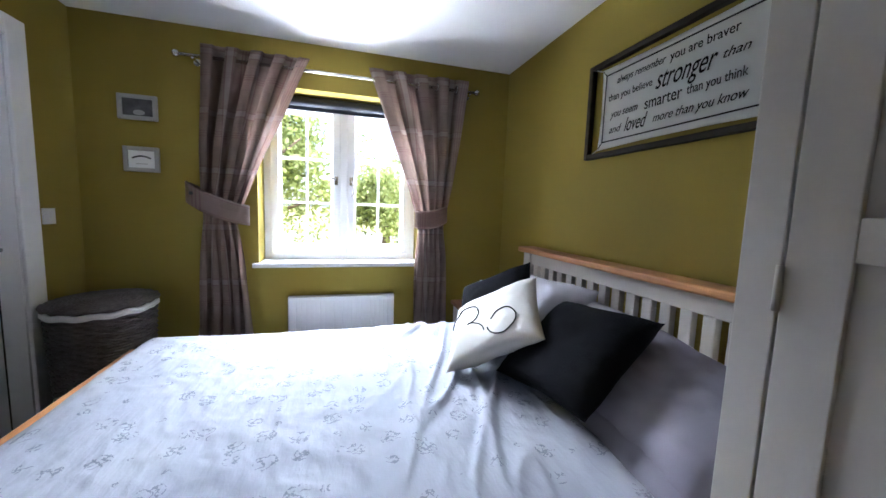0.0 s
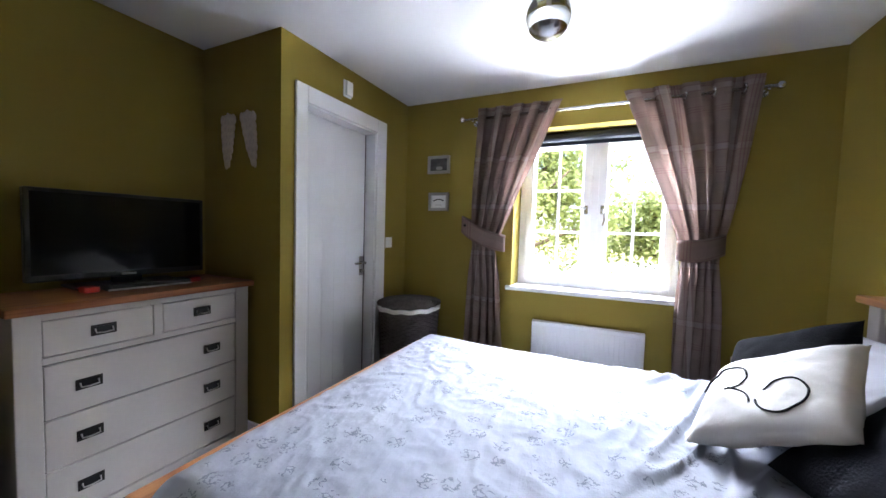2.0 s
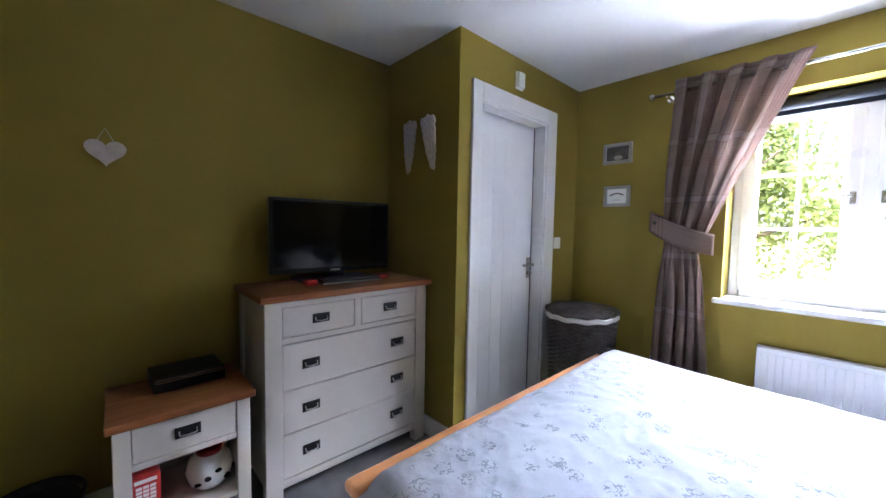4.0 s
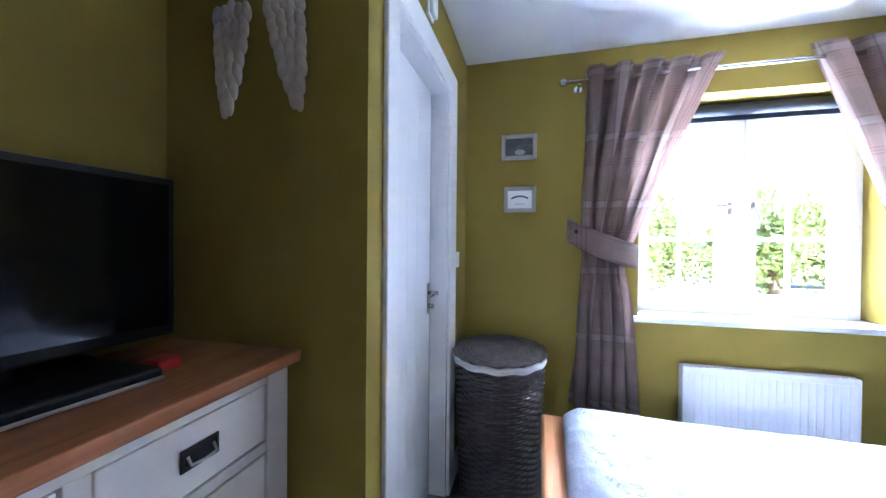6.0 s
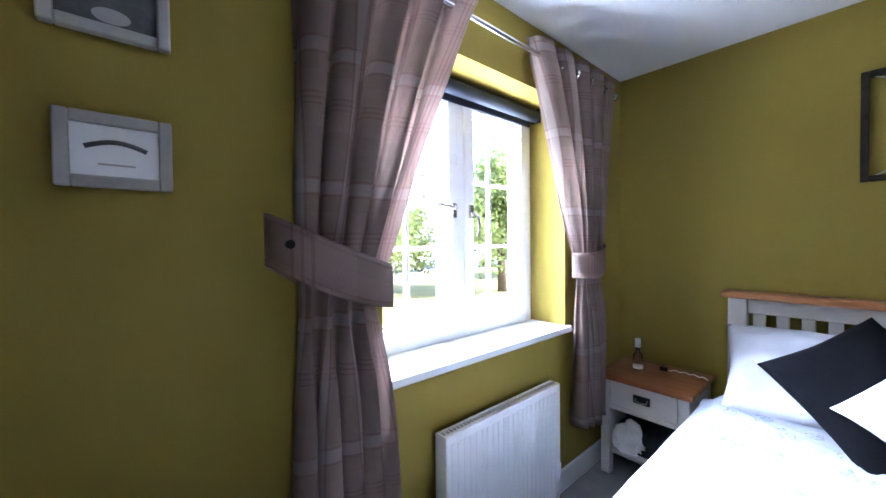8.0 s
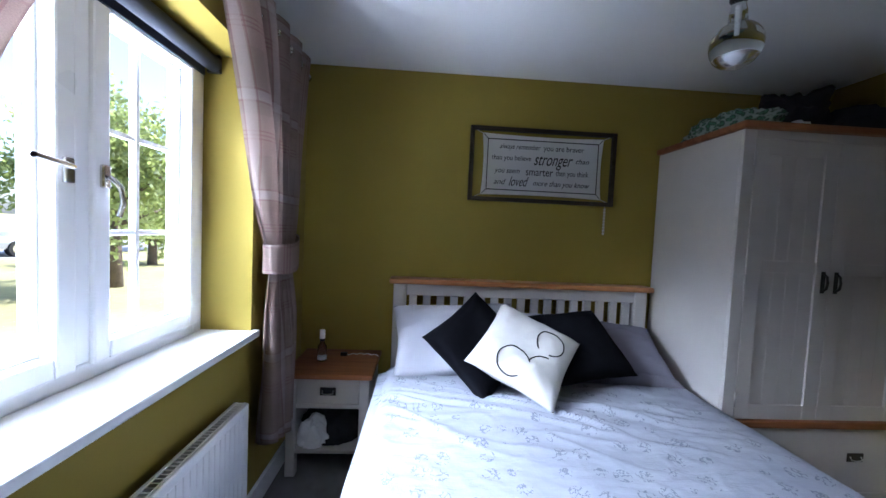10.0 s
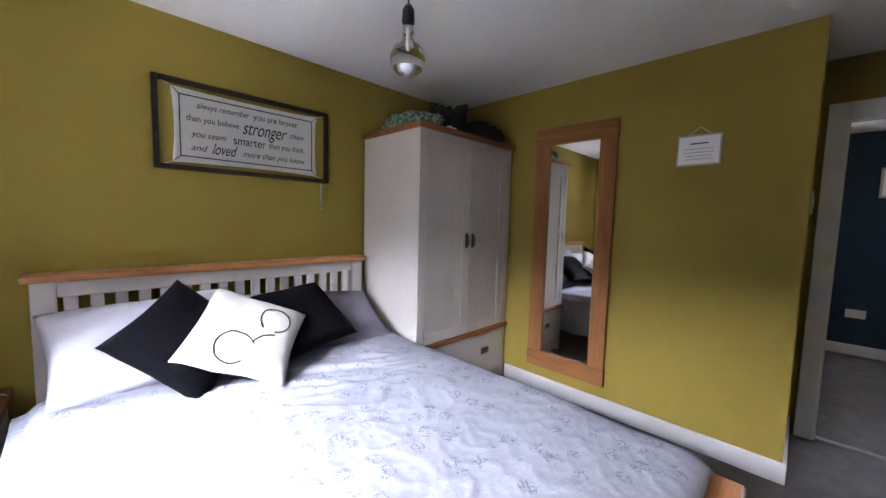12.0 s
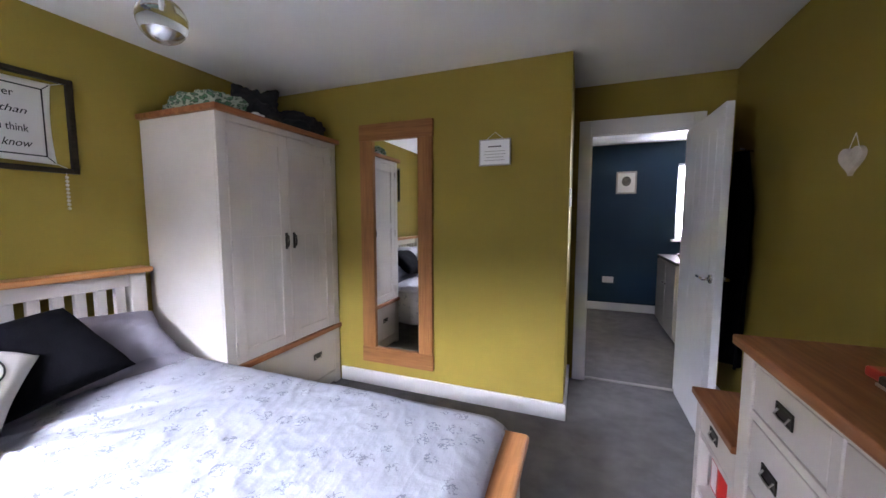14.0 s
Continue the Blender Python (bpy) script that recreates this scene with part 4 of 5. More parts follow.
def wardrobe():
    """Front towards -x."""
    X, Y0, Y1, Ht = 0.625, -0.735, 0.285, 1.985
    w = thing("wardrobe", "tall soft white two-door wardrobe with oak trim", "wardrobe", pose(0, 0, 0))
    B = XE - 0.025
    zb = 0.475
    part("top", slab((X - 0.03, Y0 - 0.02, Ht - 0.035), (B, Y1 + 0.025, Ht), 0.008), M_oak, w, "oak top")
    for y in (Y0, Y1 - 0.022):
        part("side_panel", slab((X + 0.02, y, 0.02), (B, y + 0.022, Ht - 0.035), 0.003), M_furn, w)
    part("back_panel", slab((B - 0.012, Y0 + 0.022, 0.05), (B, Y1 - 0.022, Ht - 0.035)), M_furn, w)
    # Thin black sheet added so door gaps show painted shade.
    part("shade_sheet", slab((X + 0.03, Y0 + 0.022, 0.06), (X + 0.036, Y1 - 0.022, Ht - 0.04)), M_black, w, "black sheet standing in for shade behind the doors")
    for y in (Y0, Y1 - 0.062):
        part("front_stile", slab((X, y, 0), (X + 0.02, y + 0.062, Ht - 0.035), 0.003), M_furn, w)
    part("front_rail", slab((X, Y0 + 0.062, Ht - 0.075), (X + 0.02, Y1 - 0.062, Ht - 0.035), 0.003), M_furn, w)
    part("oak_band", slab((X - 0.016, Y0 - 0.012, zb - 0.018), (X + 0.02, Y1 + 0.008, zb + 0.018), 0.005), M_oak, w, "oak moulding")
    part("plinth", slab((X, Y0 + 0.062, 0.02), (X + 0.02, Y1 - 0.062, 0.11), 0.003), M_furn, w)
    mid = (Y0 + Y1) / 2
    z0, z1 = zb + 0.022, Ht - 0.079
    for a, b, s in ((Y0 + 0.065, mid - 0.0015, -1), (mid + 0.0015, Y1 - 0.065, 1)):
        S = 0.075
        zm = 1.28
        d = part("door", slab((X + 0.012, a, z0), (X + 0.02, b, z1)), M_furn, w)
        for p, q in ((a, a + S), (b - S, b)):
            part("stile", slab((X, p, z0), (X + 0.0125, q, z1), 0.002), M_furn, d)
        for p, q in ((z0, z0 + S), (zm - 0.03, zm + 0.03), (z1 - S, z1)):
            part("rail", slab((X + 0.0005, a + S, p), (X + 0.0125, b - S, q), 0.002), M_furn, d)
        n = 4
        for k in range(n):
            p = a + S + (b - a - 2 * S) * k / n
            q = a + S + (b - a - 2 * S) * (k + 1) / n
            for u, v in ((z0 + S, zm - 0.03), (zm + 0.03, z1 - S)):
                part("plank", slab((X + 0.007, p + 0.0002, u), (X + 0.0125, q - 0.0002, v), 0.0009, 1), M_furn, d)
        hy = mid + s * 0.035
        hd = part("handle", slab((X - 0.004, hy - 0.011, 1.155), (X, hy + 0.011, 1.265), 0.002), M_blackmetal, d, "blackened metal door pull")
        part("grip", ring_of([(X - 0.003, hy, 1.255), (X - 0.02, hy, 1.24), (X - 0.024, hy, 1.21), (X - 0.02, hy, 1.18), (X - 0.003, hy, 1.165)], 0.006, 8, False), M_blackmetal, hd, smooth=True)
        hy = Y0 + 0.062 if s < 0 else Y1 - 0.062
        for hz in (z0 + 0.1, 1.2, z1 - 0.1):
            part("hinge", rod((X - 0.003, hy, hz - 0.035), (X - 0.003, hy, hz + 0.035), 0.0055, seg=10), M_strap, d, "small metal butt hinge", True)
    dr = part("drawer", slab((X, Y0 + 0.065, 0.114), (X + 0.02, Y1 - 0.065, zb - 0.022), 0.003), M_furn, w)
    for yy in (-0.46, 0.0):
        p = part("handle", slab((X - 0.005, yy - 0.045, 0.28), (X, yy + 0.045, 0.326), 0.002), M_blackmetal, dr, "blackened metal drop handle")
        part("bail", ring_of([(X - 0.004, yy - 0.03, 0.309), (X - 0.014, yy - 0.03, 0.294), (X - 0.015, yy, 0.29), (X - 0.014, yy + 0.03, 0.294), (X - 0.004, yy + 0.03, 0.309)], 0.003, 8, False), M_strap, p, smooth=True)


wardrobe()


def lump(name, c, size, material, label, category, seed, rough=0.25):
    """A soft heap of cloth or a slumped bag with a flat base."""
    bm = bmesh.new()
    bmesh.ops.create_icosphere(bm, subdivisions=5, radius=1)
    for v in bm.verts:
        q = v.co * 1.6 + Vector((seed, seed * 2, 0))
        k = 1 + rough * noise.noise(q) + rough * 0.6 * noise.noise(q * 2.7) + rough * 0.25 * noise.noise(q * 7)
        p = v.co * k
        v.co = (p.x * size[0], p.y * size[1], max(0.0, p.z + 0.35) * size[2] / 1.35)
    ob = part(name, bm, material, None, smooth=True)
    ob.location = c
    return tagged(ob, label, category)


WT = 1.987
lump("folded_blanket", (0.95, 0.1, WT), (0.28, 0.15, 0.14), M_leafprint, "green leaf-print fabric bundle on the wardrobe", "blanket", 3, 0.3)
lump("holdall", (0.9, -0.2, WT), (0.2, 0.15, 0.25), M_charcoal, "black soft bag slumped on the wardrobe", "bag", 5, 0.4)
lump("holdall", (0.86, -0.52, WT), (0.25, 0.2, 0.17), M_charcoal, "black holdall lying on the wardrobe", "bag", 8, 0.25)
lump("paper_packet", (0.68, -0.03, WT), (0.05, 0.04, 0.03), M_paper, "small crumpled white packet on the wardrobe", "packet", 2, 0.3)


# ---- television ----
def television():
    t = thing("television", "black flat-screen television, switched off, on the chest", "television", pose(XW + 0.14, 0.778, 0.986, 0, 0, -3))
    W, z0, z1 = 0.715, 0.042, 0.458
    part("bezel", slab((-0.02, -W / 2, z0), (0.02, W / 2, z1), 0.006), M_black, t)
    part("screen", slab((0.0195, -W / 2 + 0.018, z0 + 0.03), (0.0225, W / 2 - 0.018, z1 - 0.018)), M_screen, t, "dark glossy screen")
    part("rear_housing", slab((-0.07, -0.27, z0 + 0.06), (-0.0195, 0.27, z1 - 0.08), 0.02), M_black, t)
    part("neck", slab((-0.03, -0.06, 0.012), (0.012, 0.06, z0 + 0.03), 0.006), M_black, t)
    part("foot", slab((-0.1, -0.22, 0), (0.11, 0.22, 0.014), 0.006), M_black, t)
    part("badge", slab((0.02, -0.03, z0 + 0.008), (0.0215, 0.03, z0 + 0.018)), M_strap, t)


television()
sb = thing("set_top_box", "slim black and silver box in front of television", "set-top box", pose(XW + 0.31, 0.79, 0.986, 0, 0, -4))
part("body", slab((-0.05, -0.17, 0), (0.05, 0.17, 0.028), 0.006), M_black, sb)
part("front_edge", slab((0.049, -0.17, 0.003), (0.053, 0.17, 0.01), 0.001), M_strap, sb, "silver edge strip")
for y in (0.57, 1.005):
    tagged(part("red_block", slab((XW + 0.27, y - 0.028, 0.986), (XW + 0.33, y + 0.028, 1.012), 0.006), M_red), "small red plastic block beside the set-top box", "block", "red blocks")
bx = thing("storage_box", "black box with two thin silver lines", "box", pose(XW + 0.17, 0.05, 0.586, 0, 0, 3))
part("body", slab((-0.1, -0.13, 0), (0.1, 0.13, 0.06), 0.006), M_black, bx)
for z in (0.042, 0.053):
    part("silver_line", slab((0.0995, -0.125, z), (0.1015, 0.125, z + 0.004)), M_chrome, bx)


def phone_box_tin():
    t = thing("money_tin", "red tin shaped like a telephone box, on the shelf", "money tin", pose(XW + 0.36, -0.115, 0.153))
    part("body", slab((-0.045, -0.045, 0), (0.045, 0.045, 0.175), 0.006), M_red, t)
    part("roof", ball((0, 0, 0.172), 0.044, scale=(1, 1, 0.45)), M_red, t, smooth=True)
    part("sign", slab((0.0445, -0.034, 0.15), (0.047, 0.034, 0.164)), M_paper, t, "white name strip")
    for k in range(8):
        for s in range(3):
            y = -0.03 + 0.021 * s
            part("pane", slab((0.0445, y, 0.018 + 0.0155 * k), (0.0465, y + 0.018, 0.029 + 0.0155 * k)), M_paper, t)
    return t


phone_box_tin()
jar = thing("round_jar", "round white jar with black marks and red lid", "jar", pose(XW + 0.33, 0.105, 0.153))
part("body", lathe([(0.001, 0), (0.045, 0), (0.075, 0.03), (0.088, 0.075), (0.078, 0.12), (0.05, 0.148), (0.045, 0.15)], 36), M_paper, jar, smooth=True)
part("lid", lathe([(0.047, 0.148), (0.05, 0.152), (0.05, 0.166), (0.04, 0.172), (0.001, 0.174)], 32), M_red, jar, "red lid", True)
for k in range(5):
    a = radians(-40 + 26 * k)
    z = 0.05 + 0.022 * (k % 3)
    bm = ball((0, 0, 0), 1, u=12, v=8, scale=(0.012, 0.014, 0.008 + 0.004 * (k % 2)))
    pch = part("mark", bm, M_ink, jar, smooth=True)
    pch.location = (0.083 * math.cos(a), 0.083 * math.sin(a), z)


# ---- hangings ----
def heart():
    bm = bmesh.new()
    front, back = [], []
    for k in range(48):
        a = 2 * math.pi * k / 48
        x = 16 * math.sin(a) ** 3
        y = 13 * math.cos(a) - 5 * math.cos(2 * a) - 2 * math.cos(3 * a) - math.cos(4 * a)
        front.append(bm.verts.new((0.02, x * 0.0042, y * 0.0038)))
        back.append(bm.verts.new((0.004, x * 0.0042, y * 0.0038)))
    bm.faces.new(front)
    bm.faces.new(back[::-1])
    for k in range(48):
        bm.faces.new((front[k], back[k], back[(k + 1) % 48], front[(k + 1) % 48]))
    h = thing("heart_ornament", "whitewashed wooden heart hanging on the wall", "ornament", pose(XW, -0.195, 1.595))
    part("heart", bm, M_whitewash, h)
    part("string", ring_of([(0.008, -0.03, 0.038), (0.006, 0, 0.1), (0.008, 0.03, 0.038)], 0.0015, 6, False), M_cream, h, "thin hanging string")


heart()


def wing(side, x):
    """Rows of short feathers above and long ones below, tapering to a tip on the outer side."""
    w = thing("wing_ornament", "pinkish white carved angel wing on the wall", "ornament", pose(x, YC, 1.82), "pair of wings")
    for r in range(7):
        k = r / 6
        n = 5 - (r + 1) // 2
        half = 0.05 * (1 - k) ** 0.4 + 0.014
        for q in range(n):
            u = 2 * (q + 0.5) / n - 1
            xx = side * (u * half + 0.03 * k)
            z = 0.125 - 0.25 * k - 0.018 * u * u - 0.008 * (q % 2)
            f = part("feather", ball((0, 0, 0), 1, u=12, v=8, scale=(0.0175, 0.008, 0.03 + 0.012 * k)), M_whitewash, w, smooth=True)
            f.matrix_local = pose(xx, -0.007 - 0.0022 * (6 - r), z, 6, -side * (4 + 10 * u), 0)


wing(-1, -1.962)
wing(1, -1.787)


def picture_frame(x0, x1, z0, z1, dark, label):
    p = thing("picture_frame", label, "picture frame", pose((x0 + x1) / 2, YN, (z0 + z1) / 2), "pair of picture frames")
    w, h, f = (x1 - x0) / 2, (z1 - z0) / 2, 0.024
    part("frame", slabs([((-w, -0.024, -h), (-w + f, 0, h)), ((w - f, -0.024, -h), (w, 0, h)), ((-w + f, -0.024, -h), (w - f, 0, -h + f)), ((-w + f, -0.024, h - f), (w - f, 0, h))], 0.004), M_frame, p)
    part("picture", slab((-w + f, -0.012, -h + f), (w - f, -0.004, h - f)), M_print if dark else M_paper, p)
    if dark:
        part("print", ball((0.005, -0.0115, -0.03), 1, u=20, v=10, scale=(0.035, 0.0012, 0.018)), M_frame, p, smooth=True)
    else:
        pts = [(-0.05 + 0.0125 * k, -0.0125, 0.006 + 0.014 * math.sin(math.pi * k / 8)) for k in range(9)]
        part("print", ring_of(pts, 0.005, 6, False), M_print, p, smooth=True)
        part("caption", slab((-0.03, -0.0135, -0.03), (0.03, -0.0115, -0.026)), M_frame, p)


picture_frame(-1.318, -1.111, 1.792, 1.942, True, "silver-grey framed dark photo above its twin")
picture_frame(-1.302, -1.113, 1.476, 1.63, False, "grey framed white card print below another frame")


def wall_text(text, size, m, parent, width=None, shear=0.0, bold=0.0):
    cu = bpy.data.curves.new("lettering", "FONT")
    cu.body, cu.size, cu.align_x, cu.align_y, cu.shear, cu.offset, cu.extrude = text, size, "LEFT", "CENTER", shear, bold, 0.0006
    tmp = new("lettering_source", cu)
    bpy.context.view_layer.update()
    me = bpy.data.meshes.new_from_object(tmp.evaluated_get(bpy.context.evaluated_depsgraph_get()))
    bpy.data.objects.remove(tmp)
    me.materials.clear()
    me.materials.append(M_ink)
    xs = [v.co.x for v in me.vertices]
    if width:
        k = width / (max(xs) - min(xs))
        for v in me.vertices:
            v.co.x = (v.co.x - min(xs)) * k
    ob = new("lettering", me)
    ob.parent = parent
    ob.matrix_local = m
    return ob


def quote_sign():
    s = thing("wall_sign", "white canvas quote strung in a dark wooden frame", "sign", pose(XE, 1.07, 1.836))
    W, Hh, f = 0.485, 0.24, 0.026
    part("frame", slabs([((-0.035, -W, -Hh), (-0.003, -W + f, Hh)), ((-0.035, W - f, -Hh), (-0.003, W, Hh)), ((-0.035, -W + f, -Hh), (-0.003, W - f, -Hh + f)), ((-0.035, -W + f, Hh - f), (-0.003, W - f, Hh))], 0.004), M_darkwood, s)

    def f2(u, v):
        a, c = 2 * u - 1, 2 * v - 1
        w = 0.405 * (1 - 0.03 * (1 - c * c))
        h = 0.2 * (1 - 0.045 * (1 - a * a))
        return (-0.014 + 0.003 * noise.noise(Vector((a * 3, c * 3, 0))), w * a, h * c)

    cv = part("canvas", sheet(40, 20, f2, 0.003), M_canvas, s, smooth=True)
    R = Matrix(((0, 0, -1, -0.021), (-1, 0, 0, 0), (0, 1, 0, 0), (0, 0, 0, 1)))
    part("border", slabs([((-0.0205, -0.365, 0.16), (-0.018, 0.365, 0.1655)), ((-0.0205, -0.365, -0.1655), (-0.018, 0.365, -0.16)), ((-0.0205, -0.37, -0.1655), (-0.018, -0.365, 0.1655)), ((-0.0205, 0.365, -0.1655), (-0.018, 0.37, 0.1655))]), M_ink, cv, "black printed border")
    for sy in (-1, 1):
        for sz in (-1, 1):
            part("mitre_line", ring_of([(-0.019, sy * 0.367, sz * 0.163), (-0.0185, sy * 0.395, sz * 0.19)], 0.002, 6, False), M_ink, cv, "black printed corner line")
    for txt, x, z, size, width, sh, bo in (
            ("always remember", -0.29, 0.118, 0.046, 0.27, 0.35, 0), ("you are braver", 0.0, 0.118, 0.05, 0.27, 0, 0),
            ("than you believe", -0.34, 0.045, 0.046, 0.26, 0, 0), ("stronger", -0.06, 0.042, 0.115, 0.26, 0.42, 0.0), ("than", 0.22, 0.043, 0.046, 0.09, 0.35, 0),
            ("you seem", -0.32, -0.038, 0.05, 0.17, 0.35, 0), ("smarter", -0.11, -0.04, 0.072, 0.18, 0, 0), ("than you think", 0.09, -0.04, 0.05, 0.22, 0, 0),
            ("and", -0.32, -0.112, 0.05, 0.08, 0.35, 0), ("loved", -0.22, -0.108, 0.09, 0.13, 0.45, 0.0), ("more than you know", -0.06, -0.112, 0.05, 0.38, 0.35, 0)):
        wall_text(txt, size, R @ Matrix.Translation((x, z, 0)), cv, width, sh, bo)
    for y in (-1, 1):
        for z in (-1, 1):
            part("corner_string", ring_of([(-0.016, y * 0.39, z * 0.19), (-0.02, y * (W - 0.012), z * (Hh - 0.012))], 0.0022, 6, False), M_cream, s)
    pts = [(-0.03, -0.43, -0.235), (-0.028, -0.432, -0.3), (-0.026, -0.43, -0.37), (-0.027, -0.432, -0.43)]
    st = part("bead_string", ring_of(pts, 0.0014, 5, False), M_cream, s, "hanging string of clear beads")
    for k in range(9):
        part("bead", ball((-0.028, -0.431, -0.26 - 0.02 * k), 0.008, u=10, v=8), M_cream, st, smooth=True)


quote_sign()


def tall_mirror():
    m = thing("wall_mirror", "tall mirror in a rough pine plank frame", "mirror", pose(0.082, YS, 1.14))
    w, h, f, fb = 0.305, 0.938, 0.115, 0.125
    for s in (-1, 1):
        a, b = sorted((s * w, s * (w - f)))
        part("frame_upright", slab((a, 0.004, -h + fb), (b, 0.034, h - fb), 0.004), M_rustic, m)
        a, b = sorted((s * h, s * (h - fb)))
        part("frame_rail", slab((-w - 0.004, 0.004, a), (w + 0.004, 0.036, b), 0.004), M_rustic_x, m)
    part("mirror_glass", slab((-w + f, 0.006, -h + fb), (w - f, 0.014, h - fb)), M_mirror, m)


tall_mirror()


def small_sign():
    s = thing("small_sign", "small white wooden sign hung on string", "sign", pose(-0.678, YS, 1.81))
    part("board", slab((-0.105, 0.004, -0.085), (0.105, 0.016, 0.085), 0.003), M_paper, s)
    part("edge", slabs([((-0.108, 0.004, -0.088), (-0.1, 0.02, 0.088)), ((0.1, 0.004, -0.088), (0.108, 0.02, 0.088)), ((-0.1, 0.004, -0.088), (0.1, 0.02, -0.08)), ((-0.1, 0.004, 0.08), (0.1, 0.02, 0.088))], 0.002), M_frame, s)
    part("string", ring_of([(-0.06, 0.01, 0.086), (0.0, 0.004, 0.135), (0.06, 0.01, 0.086)], 0.002, 6, False), M_cream, s)
    part("title_mark", slab((-0.045, 0.0155, 0.034), (0.045, 0.0172, 0.042)), M_print, s)
    for k, w in enumerate((0.07, 0.075, 0.06, 0.07)):
        part("text_line", slab((-w, 0.0155, 0.005 - 0.02 * k), (w, 0.0168, 0.009 - 0.02 * k)), M_frame, s)


small_sign()


def wall_plate(name, label, m, w, h, rocker=True):
    p = thing(name, label, "switch" if rocker else "alarm box", m)
    part("plate", slab((-w / 2, 0, -h / 2), (w / 2, 0.01, h / 2), 0.003), M_socket, p)
    if rocker:
        part("rocker", slab((-0.012, 0.0095, -0.022), (0.012, 0.014, 0.022), 0.002), M_socket, p)
    else:
        part("cover", slab((-w / 2 + 0.006, 0.0095, -h / 2 + 0.006), (w / 2 - 0.006, 0.03, h / 2 - 0.006), 0.006), M_socket, p)


wall_plate("light_switch", "white plastic light switch by the cupboard door", pose(XC, 2.33, 1.195, 0, 0, -90), 0.086, 0.086)
wall_plate("wall_box", "small white plastic box above the cupboard door", pose(XC, 1.79, 2.255, 0, 0, -90), 0.075, 0.11, False)
wall_plate("light_switch", "white plastic light switch on the entry return wall", pose(XB, -0.86, 1.5, 0, 0, 90), 0.086, 0.12)


def pendant():
    x, y = -0.045, 0.945
    p = thing("pendant_light", "large clear globe bulb with silvered base, unlit, hanging", "pendant light", pose(x, y, H))
    part("ceiling_rose", lathe([(0.001, 0), (0.05, 0), (0.048, -0.014), (0.02, -0.026), (0.001, -0.027)], 28), M_socket, p, smooth=True)
    part("cable", rod((0, 0, -0.025), (0, 0, -0.26), 0.0035, seg=8), M_black, p, smooth=True)
    part("lamp_holder", lathe([(0.001, -0.245), (0.012, -0.248), (0.022, -0.265), (0.024, -0.31), (0.02, -0.315)], 24), M_black, p, "black bulb holder", True)
    prof = [(0.016, -0.312), (0.022, -0.345)]
    for k in range(2, 17):
        a = math.pi * k / 16
        prof.append((0.066 * math.sin(a) + 0.0005, -0.44 + 0.066 * math.cos(a)))
    cut = 10
    part("bulb", lathe(prof[:cut + 2], 36), M_bottle, p, "clear glass globe", True)
    part("silvered_cap", lathe([(r * 1.006, z) for r, z in prof[cut + 1:]], 36), M_chrome, p, "silvered lower half of the bulb", True)
    part("filament_post", rod((0, 0, -0.33), (0, 0, -0.42), 0.006, 0.004, 10), M_paper, p)


pendant()


# ---- laundry basket ----
def basket():
    B = thing("laundry_basket", "grey wicker laundry basket, lidded, white liner edge", "laundry basket", pose(-1.29, 2.28, 0))
    rx, ry, h = 0.225, 0.255, 0.7
    n = 72

    def outline(a, k=1.0):
        return rx * k * math.cos(a), ry * k * math.sin(a)

    bm = bmesh.new()
    rows = 46
    for r in range(rows):
        z = 0.01 + h * r / rows
        k0 = 0.86 + 0.14 * (r / rows)
        pts = []
        for i in range(n):
            a = 2 * math.pi * i / n
            k = k0 + 0.018 * (1 if (i // 2 + r) % 2 else -1)
            x, y = outline(a, k)
            pts.append((x, y, z))
        ring_of(pts, 0.0085, 5, True, bm)
    weave = part("weave", bm, M_wicker, B, "woven grey willow body", True)
    weave["kind"] = "stuff"
    bm = lathe([(0.001, 0.004), (0.84, 0.004), (0.98, h - 0.01)], 48)
    bmesh.ops.scale(bm, vec=(rx * 0.98, ry * 0.98, 1), verts=bm.verts)
    part("lining", bm, M_charcoal, B, smooth=True)
    pts = [(*outline(2 * math.pi * i / n, 1.03), h + 0.006 + 0.004 * math.sin(i)) for i in range(n)]
    bm = bmesh.new()
    for dz in (0.0, -0.013):
        ring_of([(p[0], p[1], p[2] + dz) for p in pts], 0.011, 6, True, bm)
    part("liner_edge", bm, M_whitecloth, B, "white cloth liner turned over the rim", True)
    lid = bmesh.new()
    for q in range(22):
        k = 1.06 * (q + 1) / 22
        z = h + 0.03 + 0.028 * (1 - (k / 1.06) ** 2)
        ring_of([(*outline(2 * math.pi * i / n, k * (1 + 0.006 * (1 if (i + q) % 2 else -1))), z + 0.003 * (1 if (i // 2 + q) % 2 else -1)) for i in range(n)], 0.0085, 5, True, lid)
    lo = part("lid", lid, M_wicker, B, "woven wicker lid", True)
    lo["kind"] = "stuff"


basket()


# ---- on and under the bedside table by the window ----
NZ = 0.586
bt = thing("spray_bottle", "slim clear bottle with a white cap", "bottle", pose(1.05, 2.4, NZ))
part("glass", lathe([(0.001, 0), (0.024, 0), (0.026, 0.006), (0.026, 0.09), (0.012, 0.11), (0.011, 0.125)], 24), M_bottle, bt, smooth=True)
part("label", lathe([(0.0264, 0.012), (0.0264, 0.03)], 24), M_paper, bt, smooth=True)
part("collar", rod((0, 0, 0.12), (0, 0, 0.135), 0.014, seg=20), M_black, bt, smooth=True)
part("cap", rod((0, 0, 0.135), (0, 0, 0.185), 0.015, seg=20), M_paper, bt, "white cap", True)
cb = thing("charging_cable", "white charging cable lying on the bedside table", "cable", pose(1.12, 2.17, NZ + 0.003))
